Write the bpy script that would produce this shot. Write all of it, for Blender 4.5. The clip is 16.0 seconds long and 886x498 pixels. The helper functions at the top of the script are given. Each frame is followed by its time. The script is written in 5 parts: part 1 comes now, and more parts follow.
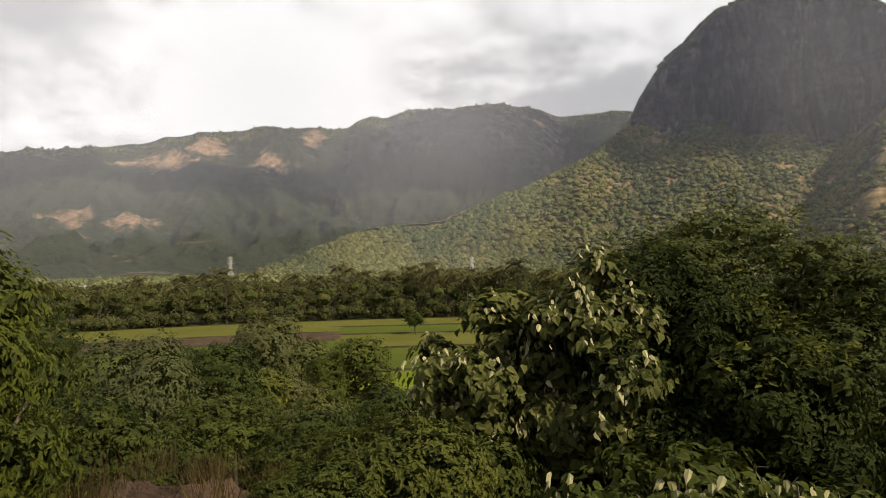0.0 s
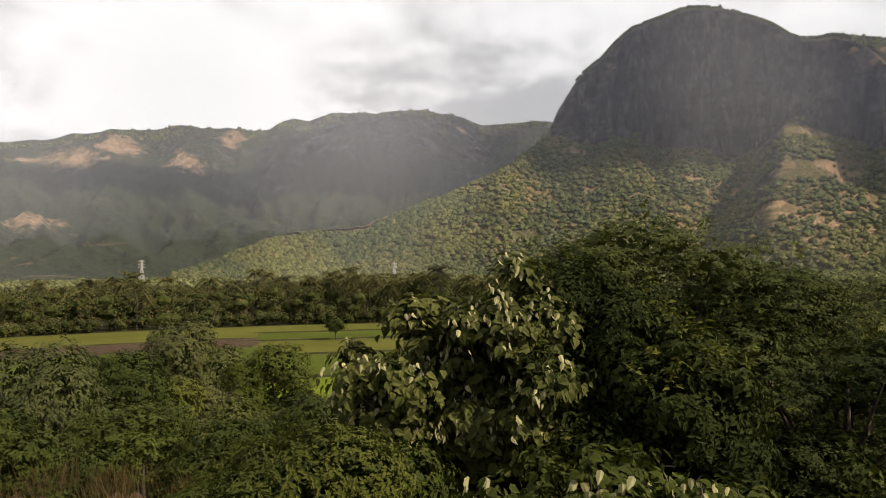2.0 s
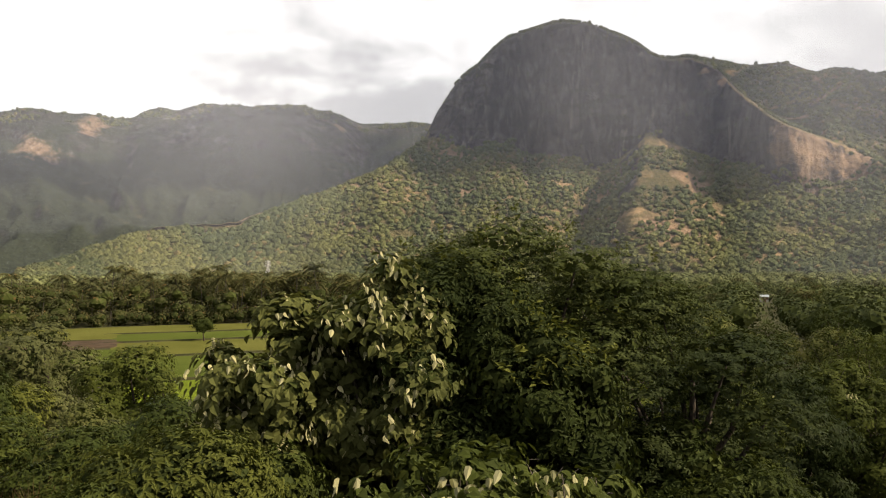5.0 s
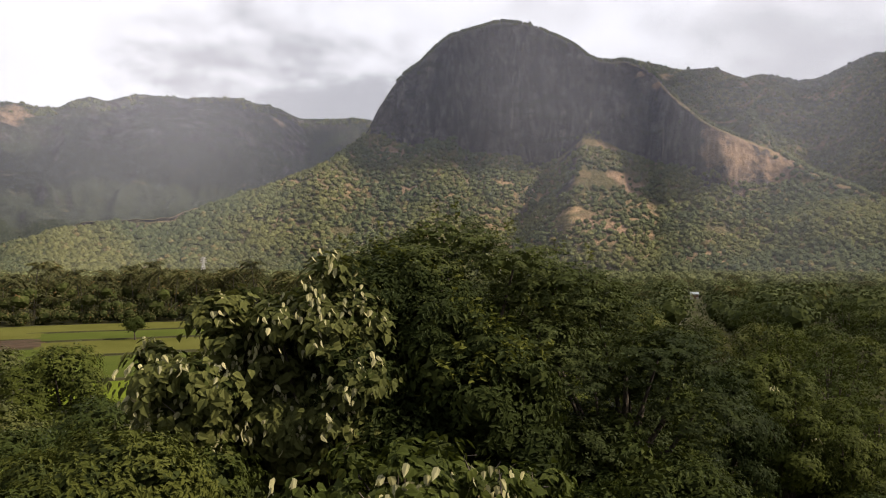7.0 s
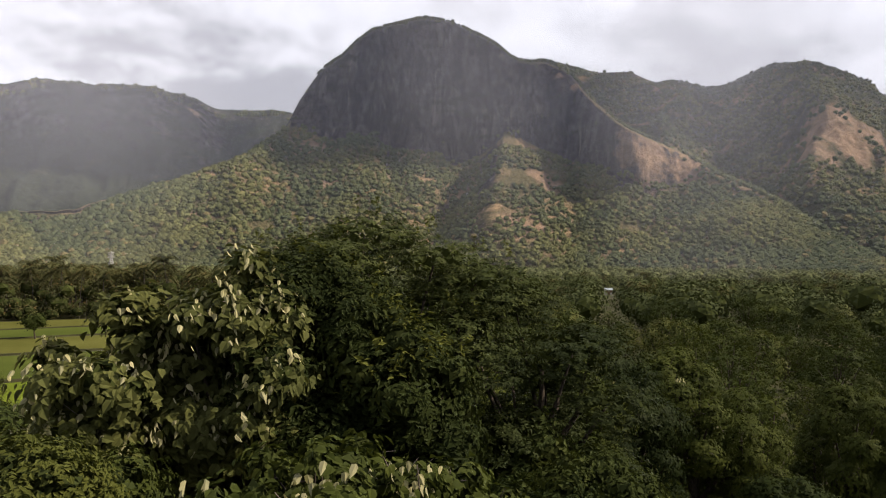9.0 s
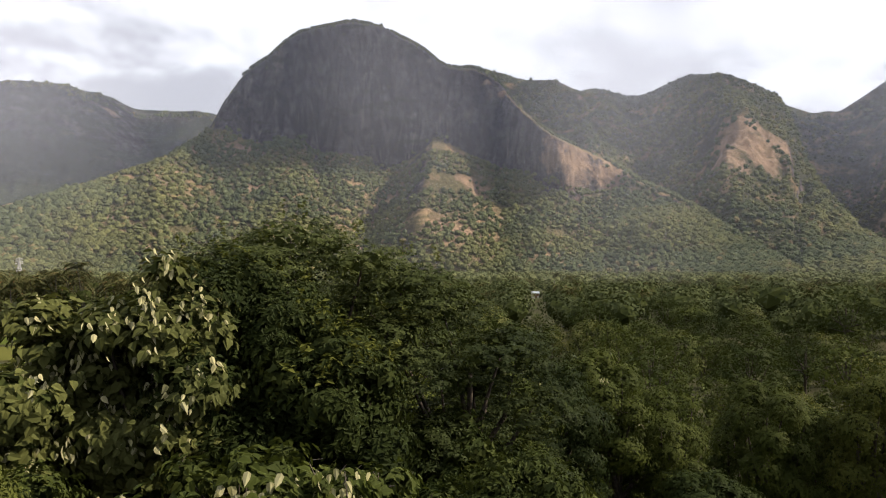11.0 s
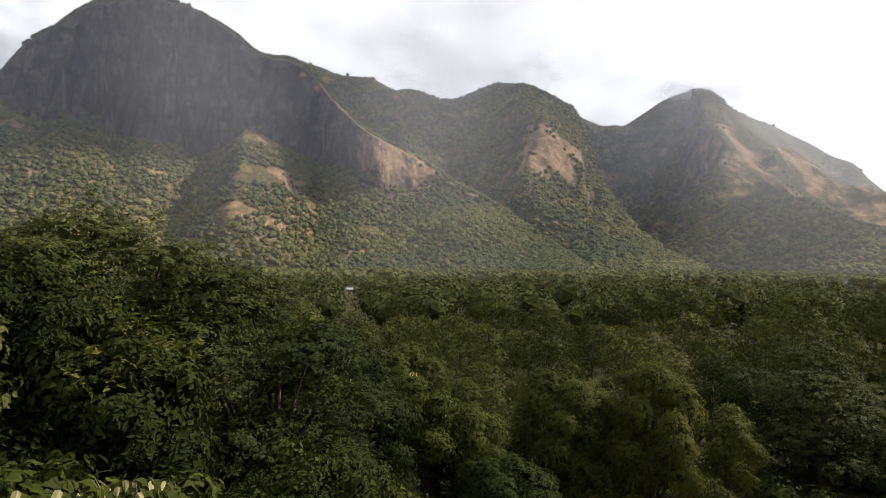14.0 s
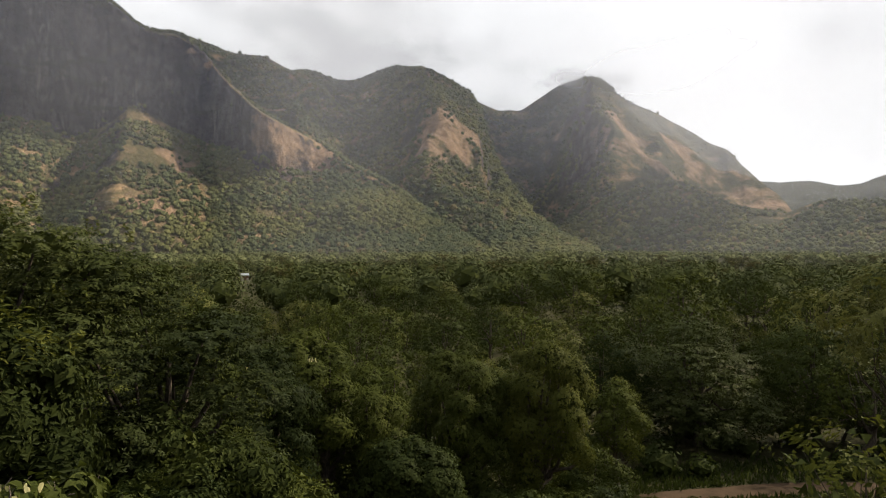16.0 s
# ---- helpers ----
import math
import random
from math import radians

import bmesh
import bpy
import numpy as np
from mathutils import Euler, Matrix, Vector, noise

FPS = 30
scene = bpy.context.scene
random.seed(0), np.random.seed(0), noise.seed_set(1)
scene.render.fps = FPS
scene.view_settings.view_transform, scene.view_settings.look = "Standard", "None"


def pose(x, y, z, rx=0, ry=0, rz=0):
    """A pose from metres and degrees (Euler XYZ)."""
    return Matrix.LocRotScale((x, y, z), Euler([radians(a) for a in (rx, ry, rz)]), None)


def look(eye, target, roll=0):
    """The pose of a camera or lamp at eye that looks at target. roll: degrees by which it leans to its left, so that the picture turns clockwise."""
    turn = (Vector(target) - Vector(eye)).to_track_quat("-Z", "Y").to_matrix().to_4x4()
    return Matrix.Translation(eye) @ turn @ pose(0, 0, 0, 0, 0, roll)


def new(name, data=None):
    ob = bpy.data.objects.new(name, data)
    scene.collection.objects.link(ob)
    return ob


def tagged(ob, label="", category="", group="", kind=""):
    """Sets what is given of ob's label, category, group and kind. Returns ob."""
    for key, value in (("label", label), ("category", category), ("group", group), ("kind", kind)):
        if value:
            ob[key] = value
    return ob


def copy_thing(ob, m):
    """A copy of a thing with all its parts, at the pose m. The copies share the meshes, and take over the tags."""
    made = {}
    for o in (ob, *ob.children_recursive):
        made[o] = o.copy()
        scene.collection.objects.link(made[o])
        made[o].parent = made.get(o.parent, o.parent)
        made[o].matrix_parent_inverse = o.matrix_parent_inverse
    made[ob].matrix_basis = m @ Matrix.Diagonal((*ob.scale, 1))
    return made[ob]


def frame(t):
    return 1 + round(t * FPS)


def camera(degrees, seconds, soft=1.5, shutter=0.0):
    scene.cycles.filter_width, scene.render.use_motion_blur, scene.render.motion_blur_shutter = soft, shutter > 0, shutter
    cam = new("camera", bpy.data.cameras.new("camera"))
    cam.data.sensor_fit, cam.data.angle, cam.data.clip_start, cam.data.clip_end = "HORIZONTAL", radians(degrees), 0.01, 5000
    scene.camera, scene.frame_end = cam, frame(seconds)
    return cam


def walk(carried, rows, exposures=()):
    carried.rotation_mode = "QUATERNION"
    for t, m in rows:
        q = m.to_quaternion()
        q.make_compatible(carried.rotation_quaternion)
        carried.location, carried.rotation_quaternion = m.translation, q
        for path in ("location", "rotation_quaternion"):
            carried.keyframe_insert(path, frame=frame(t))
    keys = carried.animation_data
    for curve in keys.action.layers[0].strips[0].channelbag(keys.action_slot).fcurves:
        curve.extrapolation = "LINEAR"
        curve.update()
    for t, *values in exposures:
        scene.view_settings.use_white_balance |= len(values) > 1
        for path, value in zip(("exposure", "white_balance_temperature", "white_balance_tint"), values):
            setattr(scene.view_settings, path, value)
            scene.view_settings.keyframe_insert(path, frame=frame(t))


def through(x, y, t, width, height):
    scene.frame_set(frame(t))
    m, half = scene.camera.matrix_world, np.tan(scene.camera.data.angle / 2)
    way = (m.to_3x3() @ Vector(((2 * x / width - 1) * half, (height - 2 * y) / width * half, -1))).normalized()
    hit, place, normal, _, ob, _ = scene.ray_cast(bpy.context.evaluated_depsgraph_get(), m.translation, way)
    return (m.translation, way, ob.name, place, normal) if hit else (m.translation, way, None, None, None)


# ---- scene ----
cam = camera(65.6, 16.0, soft=1.1)
EYE = 14.0  # eye height over the plain; the camera stands on a rocky knoll
# seconds, x, y, yaw, pitch, roll: a pan by hand, turning to the right
ROWS = [
    (0, -0.000, -0.000, 0.02, 1.29, 1.19),
    (0.5, 0.005, -0.000, -1.31, 1.70, 1.25),
    (1, 0.010, -0.000, -2.85, 2.03, 1.36),
    (1.5, 0.015, -0.001, -4.34, 2.03, 1.03),
    (2, 0.022, -0.001, -6.46, 1.65, 0.75),
    (2.5, 0.028, -0.002, -8.07, 1.22, 0.92),
    (3, 0.036, -0.003, -10.23, 1.37, 0.57),
    (3.5, 0.043, -0.005, -12.34, 1.46, 0.47),
    (4, 0.048, -0.006, -14.01, 1.51, 0.36),
    (6.5, 0.069, -0.012, -20.33, 1.33, -0.12),
    (7, 0.074, -0.014, -21.62, 1.31, -0.06),
    (7.5, 0.078, -0.016, -23.00, 1.61, 0.31),
    (8, 0.086, -0.019, -25.33, 1.69, 0.07),
    (8.5, 0.090, -0.021, -26.75, 1.40, -0.29),
    (9, 0.094, -0.024, -28.16, 1.00, -0.31),
    (11.5, 0.121, -0.041, -37.16, 1.68, -0.32),
    (12, 0.130, -0.048, -40.67, 1.81, -0.70),
    (12.5, 0.134, -0.051, -42.01, 1.52, -0.40),
    (13, 0.140, -0.058, -44.60, 1.38, -0.47),
    (13.5, 0.148, -0.065, -47.56, 1.16, -0.29),
    (14, 0.152, -0.070, -49.42, 1.14, -0.45),
    (14.5, 0.156, -0.075, -51.18, 0.84, -0.49),
    (15, 0.161, -0.081, -53.44, 0.05, -0.38),
    (15.5, 0.166, -0.089, -56.14, -0.48, -0.12),
    (16, 0.169, -0.093, -57.76, -0.22, 0.16),
]
# seconds, stops, white balance
EXPOSURES = [(0, 0.18, 6400, 12), (2, 0.2, 6400, 12), (4, 0.48, 6450, 12), (6.5, 0.47, 6300, 13), (7, 0.26, 6100, 16), (7.5, 0.48, 6200, 15), (8, 0.54, 6200, 15),
             (8.5, 0.48, 6250, 15), (9, 0.23, 6000, 17), (11.5, 0.55, 5900, 14), (12.5, 0.57, 6000, 13), (13, 0.5, 6000, 13), (14, 0.42, 6050, 12), (16, 0.22, 6250, 11)]
walk(cam, [(t, pose(x, y, EYE, 90 + pitch, roll, yaw)) for t, x, y, yaw, pitch, roll in ROWS], EXPOSURES)

# ---- light ----
SUN_BEARING, SUN_HEIGHT = 121.0, 39.0
sun_dir = Vector((math.sin(radians(SUN_BEARING)) * math.cos(radians(SUN_HEIGHT)),
                  math.cos(radians(SUN_BEARING)) * math.cos(radians(SUN_HEIGHT)), math.sin(radians(SUN_HEIGHT))))
sun = new("sun", bpy.data.lights.new("sun", "SUN"))
sun.data.energy, sun.data.angle, sun.data.color = 5.0, radians(1.2), (1.0, 0.85, 0.6)
sun.matrix_world = look(sun_dir * 100, (0, 0, 0))


class Nodes:
    """Short hand for building a node tree."""

    def __init__(self, tree):
        self.tree = tree
        tree.nodes.clear()

    def add(self, kind, operation=None, blend_type=None, data_type=None, interpolation_type=None):
        n = self.tree.nodes.new("ShaderNode" + kind)
        if operation:
            n.operation = operation
        if data_type:
            n.data_type = data_type
        if blend_type:
            n.blend_type = blend_type
        if interpolation_type:
            n.interpolation_type = interpolation_type
        return n

    def put(self, socket, value):
        if isinstance(value, bpy.types.NodeSocket):
            self.tree.links.new(value, socket)
        else:
            socket.default_value = value

    def math(self, op, a, b=0.0, c=0.0):
        n = self.add("Math", operation=op)
        for i, v in enumerate((a, b, c)):
            self.put(n.inputs[i], v)
        return n.outputs[0]

    def vmath(self, op, a, b=(0, 0, 0)):
        n = self.add("VectorMath", operation=op)
        self.put(n.inputs[0], a)
        self.put(n.inputs[1], b)
        return n.outputs["Value"] if op in ("DOT_PRODUCT", "LENGTH") else n.outputs[0]

    def noise(self, vector, scale, detail=4.0, rough=0.55, distort=0.0):
        n = self.add("TexNoise")
        self.put(n.inputs["Vector"], vector)
        n.inputs["Scale"].default_value, n.inputs["Detail"].default_value = scale, detail
        n.inputs["Roughness"].default_value, n.inputs["Distortion"].default_value = rough, distort
        return n.outputs[0]

    def ramp(self, value, lo, hi, a=0.0, b=1.0):
        n = self.add("MapRange", interpolation_type="SMOOTHSTEP")
        self.put(n.inputs[0], value)
        for i, v in zip((1, 2, 3, 4), (lo, hi, a, b)):
            self.put(n.inputs[i], v)
        return n.outputs[0]

    def mix(self, factor, a, b, mode="MIX"):
        n = self.add("Mix", data_type="RGBA", blend_type=mode)
        self.put(n.inputs[0], factor)
        self.put(n.inputs[6], (*a, 1) if isinstance(a, tuple) else a)
        self.put(n.inputs[7], (*b, 1) if isinstance(b, tuple) else b)
        return n.outputs[2]

    def stretch(self, vector, x, y, z):
        return self.vmath("MULTIPLY", vector, (x, y, z))

    def bump(self, height, strength, distance):
        n = self.add("Bump")
        n.inputs["Strength"].default_value, n.inputs["Distance"].default_value = strength, distance
        self.put(n.inputs["Height"], height)
        return n.outputs[0]


SKY_BANKS = [(10, 9, 0.36, 0.22), (-28, 18, 0.4, 0.1), (66, 14, 0.2, 0.1), (40, 20, 0.4, -0.05)]


def make_world():
    """Bright broken overcast: a Nishita sky behind drifting cloud, brighter towards the sun."""
    w = bpy.data.worlds.new("sky")
    w.use_nodes = True
    scene.world = w
    n = Nodes(w.node_tree)
    sky = n.add("TexSky")
    sky.sky_type, sky.sun_disc = "NISHITA", False
    sky.sun_elevation, sky.sun_rotation = radians(SUN_HEIGHT), radians(SUN_BEARING)
    way = n.add("TexCoord").outputs["Generated"]
    sep = n.add("SeparateXYZ")
    n.put(sep.inputs[0], way)
    flat = n.vmath("MULTIPLY", way, (1.0, 1.0, 1.75))
    big = n.noise(flat, 2.0, 3, 0.5, 0.25)
    fine = n.noise(flat, 6.0, 9, 0.6, 0.15)
    body = n.math("ADD", n.math("MULTIPLY", big, 0.6), n.math("MULTIPLY", fine, 0.4))
    for bearing, height, wide, depth in SKY_BANKS:
        c = (math.sin(radians(bearing)) * math.cos(radians(height)), math.cos(radians(bearing)) * math.cos(radians(height)), math.sin(radians(height)))
        off = n.vmath("MULTIPLY", n.vmath("SUBTRACT", way, c), (1.0, 1.0, 1.9))
        far = n.math("ADD", n.vmath("LENGTH", off), n.math("MULTIPLY", n.math("SUBTRACT", fine, 0.5), 0.5))
        body = n.math("SUBTRACT", body, n.ramp(far, 0.0, wide, depth, 0.0))
    glow = n.ramp(n.vmath("DOT_PRODUCT", way, tuple(sun_dir)), 0.2, 0.9)
    shade = n.ramp(body, 0.36, 0.55, 0.54, 0.98)
    shade = n.math("ADD", n.math("MULTIPLY", shade, n.math("SUBTRACT", 1.0, n.math("MULTIPLY", glow, 0.45))),
                   n.math("MULTIPLY", glow, 0.5))
    # sky above the view, dimmed for deeper shade below
    shade = n.math("MULTIPLY", shade, n.ramp(sep.outputs[2], 0.36, 0.8, 1.0, 0.8))
    # unseen sky away from the sun and the mountains, dimmed to weaken fill light
    shade = n.math("MULTIPLY", shade, n.ramp(n.vmath("DOT_PRODUCT", way, (math.sin(radians(40)), math.cos(radians(40)), 0.0)), -0.75, 0.12, 0.35, 1.0))
    cloud = n.mix(n.ramp(shade, 0.3, 0.8), (0.985, 0.975, 0.975), (1.0, 0.985, 0.955))
    scale = n.add("VectorMath", operation="SCALE")
    n.put(scale.inputs[0], cloud)
    n.put(scale.inputs["Scale"], shade)
    blue = n.add("VectorMath", operation="SCALE")
    n.put(blue.inputs[0], sky.outputs[0])
    blue.inputs["Scale"].default_value = 0.1
    cover = n.ramp(n.noise(flat, 1.1, 5, 0.5, 0.2), 0.14, 0.30)
    back = n.add("Background")
    n.put(back.inputs[0], n.mix(cover, blue.outputs[0], scale.outputs[0]))
    back.inputs[1].default_value = 1.0
    out = n.add("OutputWorld")
    n.put(out.inputs[0], back.outputs[0])


make_world()


# ---- materials ----
def material(name, build):
    m = bpy.data.materials.new(name)
    m.use_nodes = True
    n = Nodes(m.node_tree)
    out = n.add("OutputMaterial")
    n.put(out.inputs[0], build(n))
    return m


def surface(n, colour, rough=0.8, normal=None, metal=0.0, spec=0.3):
    p = n.add("BsdfPrincipled")
    n.put(p.inputs["Base Color"], (*colour, 1) if isinstance(colour, tuple) else colour)
    n.put(p.inputs["Roughness"], rough)
    n.put(p.inputs["Metallic"], metal)
    n.put(p.inputs["Specular IOR Level"], spec)
    if normal is not None:
        n.put(p.inputs["Normal"], normal)
    return p.outputs[0]


def leaf_material(name, dark, light, through=0.24, rough=0.6, tip=None):
    """Leaves: a colour of its own for each leaf, waxy face, light shining through."""
    def build(n):
        geo = n.add("NewGeometry")
        rnd = geo.outputs["Random Per Island"]
        pos = geo.outputs["Position"]
        patch = n.ramp(n.noise(pos, 0.7, 3), 0.35, 0.65)
        whole = n.math("MULTIPLY_ADD", n.ramp(n.noise(pos, 0.09, 2), 0.35, 0.65), 0.4, n.math("MULTIPLY", n.add("ObjectInfo").outputs["Random"], 0.6))
        col = n.mix(n.math("MULTIPLY_ADD", patch, 0.28, n.math("MULTIPLY_ADD", rnd, 0.2, 0.26)), dark, light)
        col = n.mix(1.0, col, n.mix(whole, (0.48, 0.5, 0.49), (1.16, 1.1, 0.88)), "MULTIPLY")
        if tip:
            col = n.mix(n.ramp(rnd, 0.90, 0.97), col, tip)
        col = n.mix(n.math("MULTIPLY", n.noise(pos, 40, 2), 0.35), col, tuple(c * 0.55 for c in dark))
        front = surface(n, col, rough, spec=0.04)
        back = n.add("BsdfTranslucent")
        n.put(back.inputs[0], n.mix(1.0, col, (1.0, 1.0, 0.7), "MULTIPLY"))
        m = n.add("MixShader")
        m.inputs[0].default_value = through
        n.put(m.inputs[1], front)
        n.put(m.inputs[2], back.outputs[0])
        return m.outputs[0]
    return material(name, build)


LEAF_DARK = leaf_material("leaf_dark_green", (0.0181, 0.03, 0.0105), (0.072, 0.093, 0.026))
LEAF_DEEP = leaf_material("leaf_deep_green", (0.0155, 0.0255, 0.0092), (0.061, 0.078, 0.022))
LEAF_MID = leaf_material("leaf_green", (0.03, 0.046, 0.0125), (0.125, 0.145, 0.034))
LEAF_BRIGHT = leaf_material("leaf_fresh_green", (0.054, 0.071, 0.0155), (0.2, 0.21, 0.05))
LEAF_YELLOW = leaf_material("leaf_yellow_green", (0.08, 0.104, 0.0195), (0.255, 0.275, 0.0515), 0.4)
LEAF_FEATHER = leaf_material("leaf_feathery_green", (0.0245, 0.0382, 0.015), (0.098, 0.116, 0.04))
LEAF_BROAD = leaf_material("leaf_broad_olive", (0.062, 0.076, 0.026), (0.222, 0.23, 0.081))
LEAF_PALE = leaf_material("leaf_pale_underside", (0.4, 0.39, 0.225), (0.7, 0.665, 0.43), 0.25, 0.6)
LEAF_GREY = leaf_material("leaf_grey_green", (0.05, 0.062, 0.024), (0.175, 0.185, 0.088))
LEAF_PALM = leaf_material("leaf_palm", (0.055, 0.064, 0.03), (0.17, 0.168, 0.08), 0.15, 0.8, (0.16, 0.1, 0.04))
# paler leaves: haze over the valley woods is put into the colour
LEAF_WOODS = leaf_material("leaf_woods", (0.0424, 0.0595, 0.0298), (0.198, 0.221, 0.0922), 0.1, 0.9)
# lighter still: sun and haze of the far plain are in the colour
LEAF_FAR_SUNLIT = leaf_material("leaf_far_sunlit", (0.0675, 0.0864, 0.0416), (0.325, 0.347, 0.176), 0.1, 0.9)
# the shade between boughs is put into this leaf colour
LEAF_INNER_SHADE = leaf_material("leaf_inner_shade", (0.032, 0.045, 0.0145), (0.094, 0.112, 0.038), 0.2, 0.95)
DRY_GRASS = leaf_material("dry_grass_blades", (0.072, 0.0495, 0.0225), (0.153, 0.117, 0.0585), 0.3, 0.7)


def crown_build(n):
    """Far crowns: a green of its own for each tree, mottled by its boughs, light and dark stands."""
    geo = n.add("NewGeometry")
    pos = geo.outputs["Position"]
    rnd = geo.outputs["Random Per Island"]
    bough = n.noise(pos, 0.45, 4, 0.7)
    col = n.mix(n.math("MULTIPLY_ADD", bough, 0.55, n.math("MULTIPLY", rnd, 0.45)), (0.04, 0.052, 0.023), (0.185, 0.195, 0.088))
    col = n.mix(1.0, col, n.mix(n.ramp(n.noise(pos, 0.006, 3), 0.35, 0.65), (0.75, 0.82, 0.85), (1.2, 1.12, 0.9)), "MULTIPLY")
    col = n.mix(n.ramp(rnd, 0.93, 0.98, 0.0, 0.7), col, (0.2, 0.15, 0.07))
    return surface(n, col, 0.95, n.bump(bough, 0.9, 1.6), spec=0.05)


CROWN_SLOPE = material("far_crowns", crown_build)


def bark_build(n):
    pos = n.add("NewGeometry").outputs["Position"]
    a = n.noise(n.stretch(pos, 1, 1, 0.25), 18, 6, 0.65)
    col = n.mix(n.ramp(a, 0.35, 0.7), (0.03, 0.023, 0.018), (0.1, 0.08, 0.06))
    return surface(n, col, 0.9, n.bump(a, 0.6, 0.02))


BARK = material("bark", bark_build)


def palm_bark_build(n):
    pos = n.add("NewGeometry").outputs["Position"]
    a = n.noise(n.stretch(pos, 1, 1, 6), 2.0, 4, 0.6)
    return surface(n, n.mix(a, (0.045, 0.038, 0.03), (0.1, 0.088, 0.07)), 0.9)


PALM_BARK = material("palm_bark", palm_bark_build)
TWIG = material("twig_bark", lambda n: surface(n, n.mix(n.noise(n.add("NewGeometry").outputs["Position"], 30, 4, 0.6), (0.1, 0.08, 0.065), (0.24, 0.2, 0.17)), 0.9))


def rock_colour(n, pos):
    """Weathered granite: dark water stains, pale runs down the face, ledges with scrub, blotches of lichen."""
    streak = n.noise(n.stretch(pos, 0.035, 0.035, 0.008), 1.0, 8, 0.68, 0.8)
    runs = n.noise(n.stretch(pos, 0.055, 0.055, 0.004), 1.0, 5, 0.6, 0.3)
    stain = n.noise(n.stretch(pos, 0.008, 0.008, 0.0032), 1.0, 5, 0.6, 0.4)
    grain = n.noise(pos, 0.09, 5, 0.7)
    slabs = n.noise(n.stretch(pos, 0.011, 0.011, 0.014), 1.0, 6, 0.65, 1.2)
    ledge = n.noise(n.stretch(pos, 0.006, 0.006, 0.042), 1.0, 6, 0.62, 0.6)
    col = n.mix(n.ramp(streak, 0.41, 0.6), (0.036, 0.032, 0.036), (0.118, 0.104, 0.102))
    col = n.mix(n.ramp(slabs, 0.36, 0.62), n.mix(1.0, col, (0.5, 0.48, 0.53), "MULTIPLY"), col)
    col = n.mix(n.ramp(stain, 0.56, 0.74, 0.0, 0.8), col, (0.17, 0.14, 0.118))
    col = n.mix(n.math("MULTIPLY", n.ramp(runs, 0.6, 0.7), n.ramp(slabs, 0.42, 0.56, 0.0, 1.0)), col, (0.23, 0.2, 0.175))
    col = n.mix(n.math("MULTIPLY", n.ramp(grain, 0.5, 0.75), 0.5), col, (0.06, 0.058, 0.06))
    col = n.mix(n.ramp(ledge, 0.56, 0.62, 0.0, 0.72), col, (0.038, 0.042, 0.026))
    return col, n.math("ADD", n.math("ADD", streak, grain), n.math("MULTIPLY_ADD", slabs, 2.0, ledge))


def mountain_material(name, bare, steep_lo, steep_hi, green_a, green_b, scrub, fresh=(), crags=0.0):
    """Rock where it is steep, scrub and woods where soil can lie, dry clearings between."""
    def build(n):
        geo = n.add("NewGeometry")
        pos = geo.outputs["Position"]
        sep = n.add("SeparateXYZ")
        n.put(sep.inputs[0], geo.outputs["Normal"])
        rock, height = rock_colour(n, pos)
        wob = n.noise(pos, 0.012, 5, 0.6, 0.3)
        level = n.math("ADD", sep.outputs[2], n.math("MULTIPLY", n.math("SUBTRACT", wob, 0.5), 0.5))
        high = n.add("SeparateXYZ")
        n.put(high.inputs[0], pos)
        level = n.math("SUBTRACT", level, n.ramp(high.outputs[2], 330.0, 560.0, 0.0, crags))
        soil = n.ramp(level, steep_lo, steep_hi)
        leaf = n.noise(pos, 0.14, 4, 0.7)
        green = n.mix(n.ramp(leaf, 0.3, 0.7), green_a, green_b)
        dry = n.ramp(n.noise(n.stretch(pos, 1, 1, 2.0), 0.0075, 5, 0.62, 0.5), bare, bare + 0.17)
        grass = n.mix(n.ramp(n.noise(pos, 0.06, 4, 0.7), 0.3, 0.7), scrub, tuple(min(1, c * 1.6) for c in scrub))
        dry = n.math("MULTIPLY", dry, n.ramp(n.noise(pos, 0.05, 4, 0.7), 0.36, 0.56))
        cover = n.mix(n.math("MULTIPLY", dry, 0.9), green, grass)
        col = n.mix(soil, rock, cover)
        # tan patches over rock and cover; sunlit spots are put into this colour
        for place, wide in fresh:
            far = n.vmath("LENGTH", n.vmath("SUBTRACT", pos, place))
            far = n.math("ADD", far, n.math("MULTIPLY", n.math("SUBTRACT", n.math("MULTIPLY_ADD", leaf, 0.35, wob), 0.675), wide * 3.4))
            vein = n.noise(n.stretch(pos, 0.05, 0.05, 0.02), 1.0, 6, 0.65, 0.8)
            tan = n.mix(n.ramp(vein, 0.35, 0.65), (0.24, 0.16, 0.105), (0.46, 0.31, 0.205))
            col = n.mix(n.ramp(far, wide * 0.2, wide * 1.05, 0.8, 0.0), col, tan)
        return surface(n, col, 0.95, n.bump(n.math("ADD", height, leaf), 0.9, 10.0), spec=0.1)
    return material(name, build)


# bare rock and clearings: place, width; the tan also holds sunlight on them
DOME_BARE = [((1000, 1000, 215), 80), ((1090, 1000, 205), 60), ((946, 1000, 240), 50), ((975, 1262, 450), 17), ((990, 1220, 408), 14),
                               ((686, 1001, 70), 58), ((720, 985, 75), 50), ((832, 1109, 151), 40), ((814, 1139, 181), 24),
                               ((939, 1166, 196), 30), ((448, 1332, 165), 24), ((186, 1248, 93), 22), ((-57, 1215, 67), 16), ((468, 1471, 266), 46), ((359, 1451, 250), 40)]
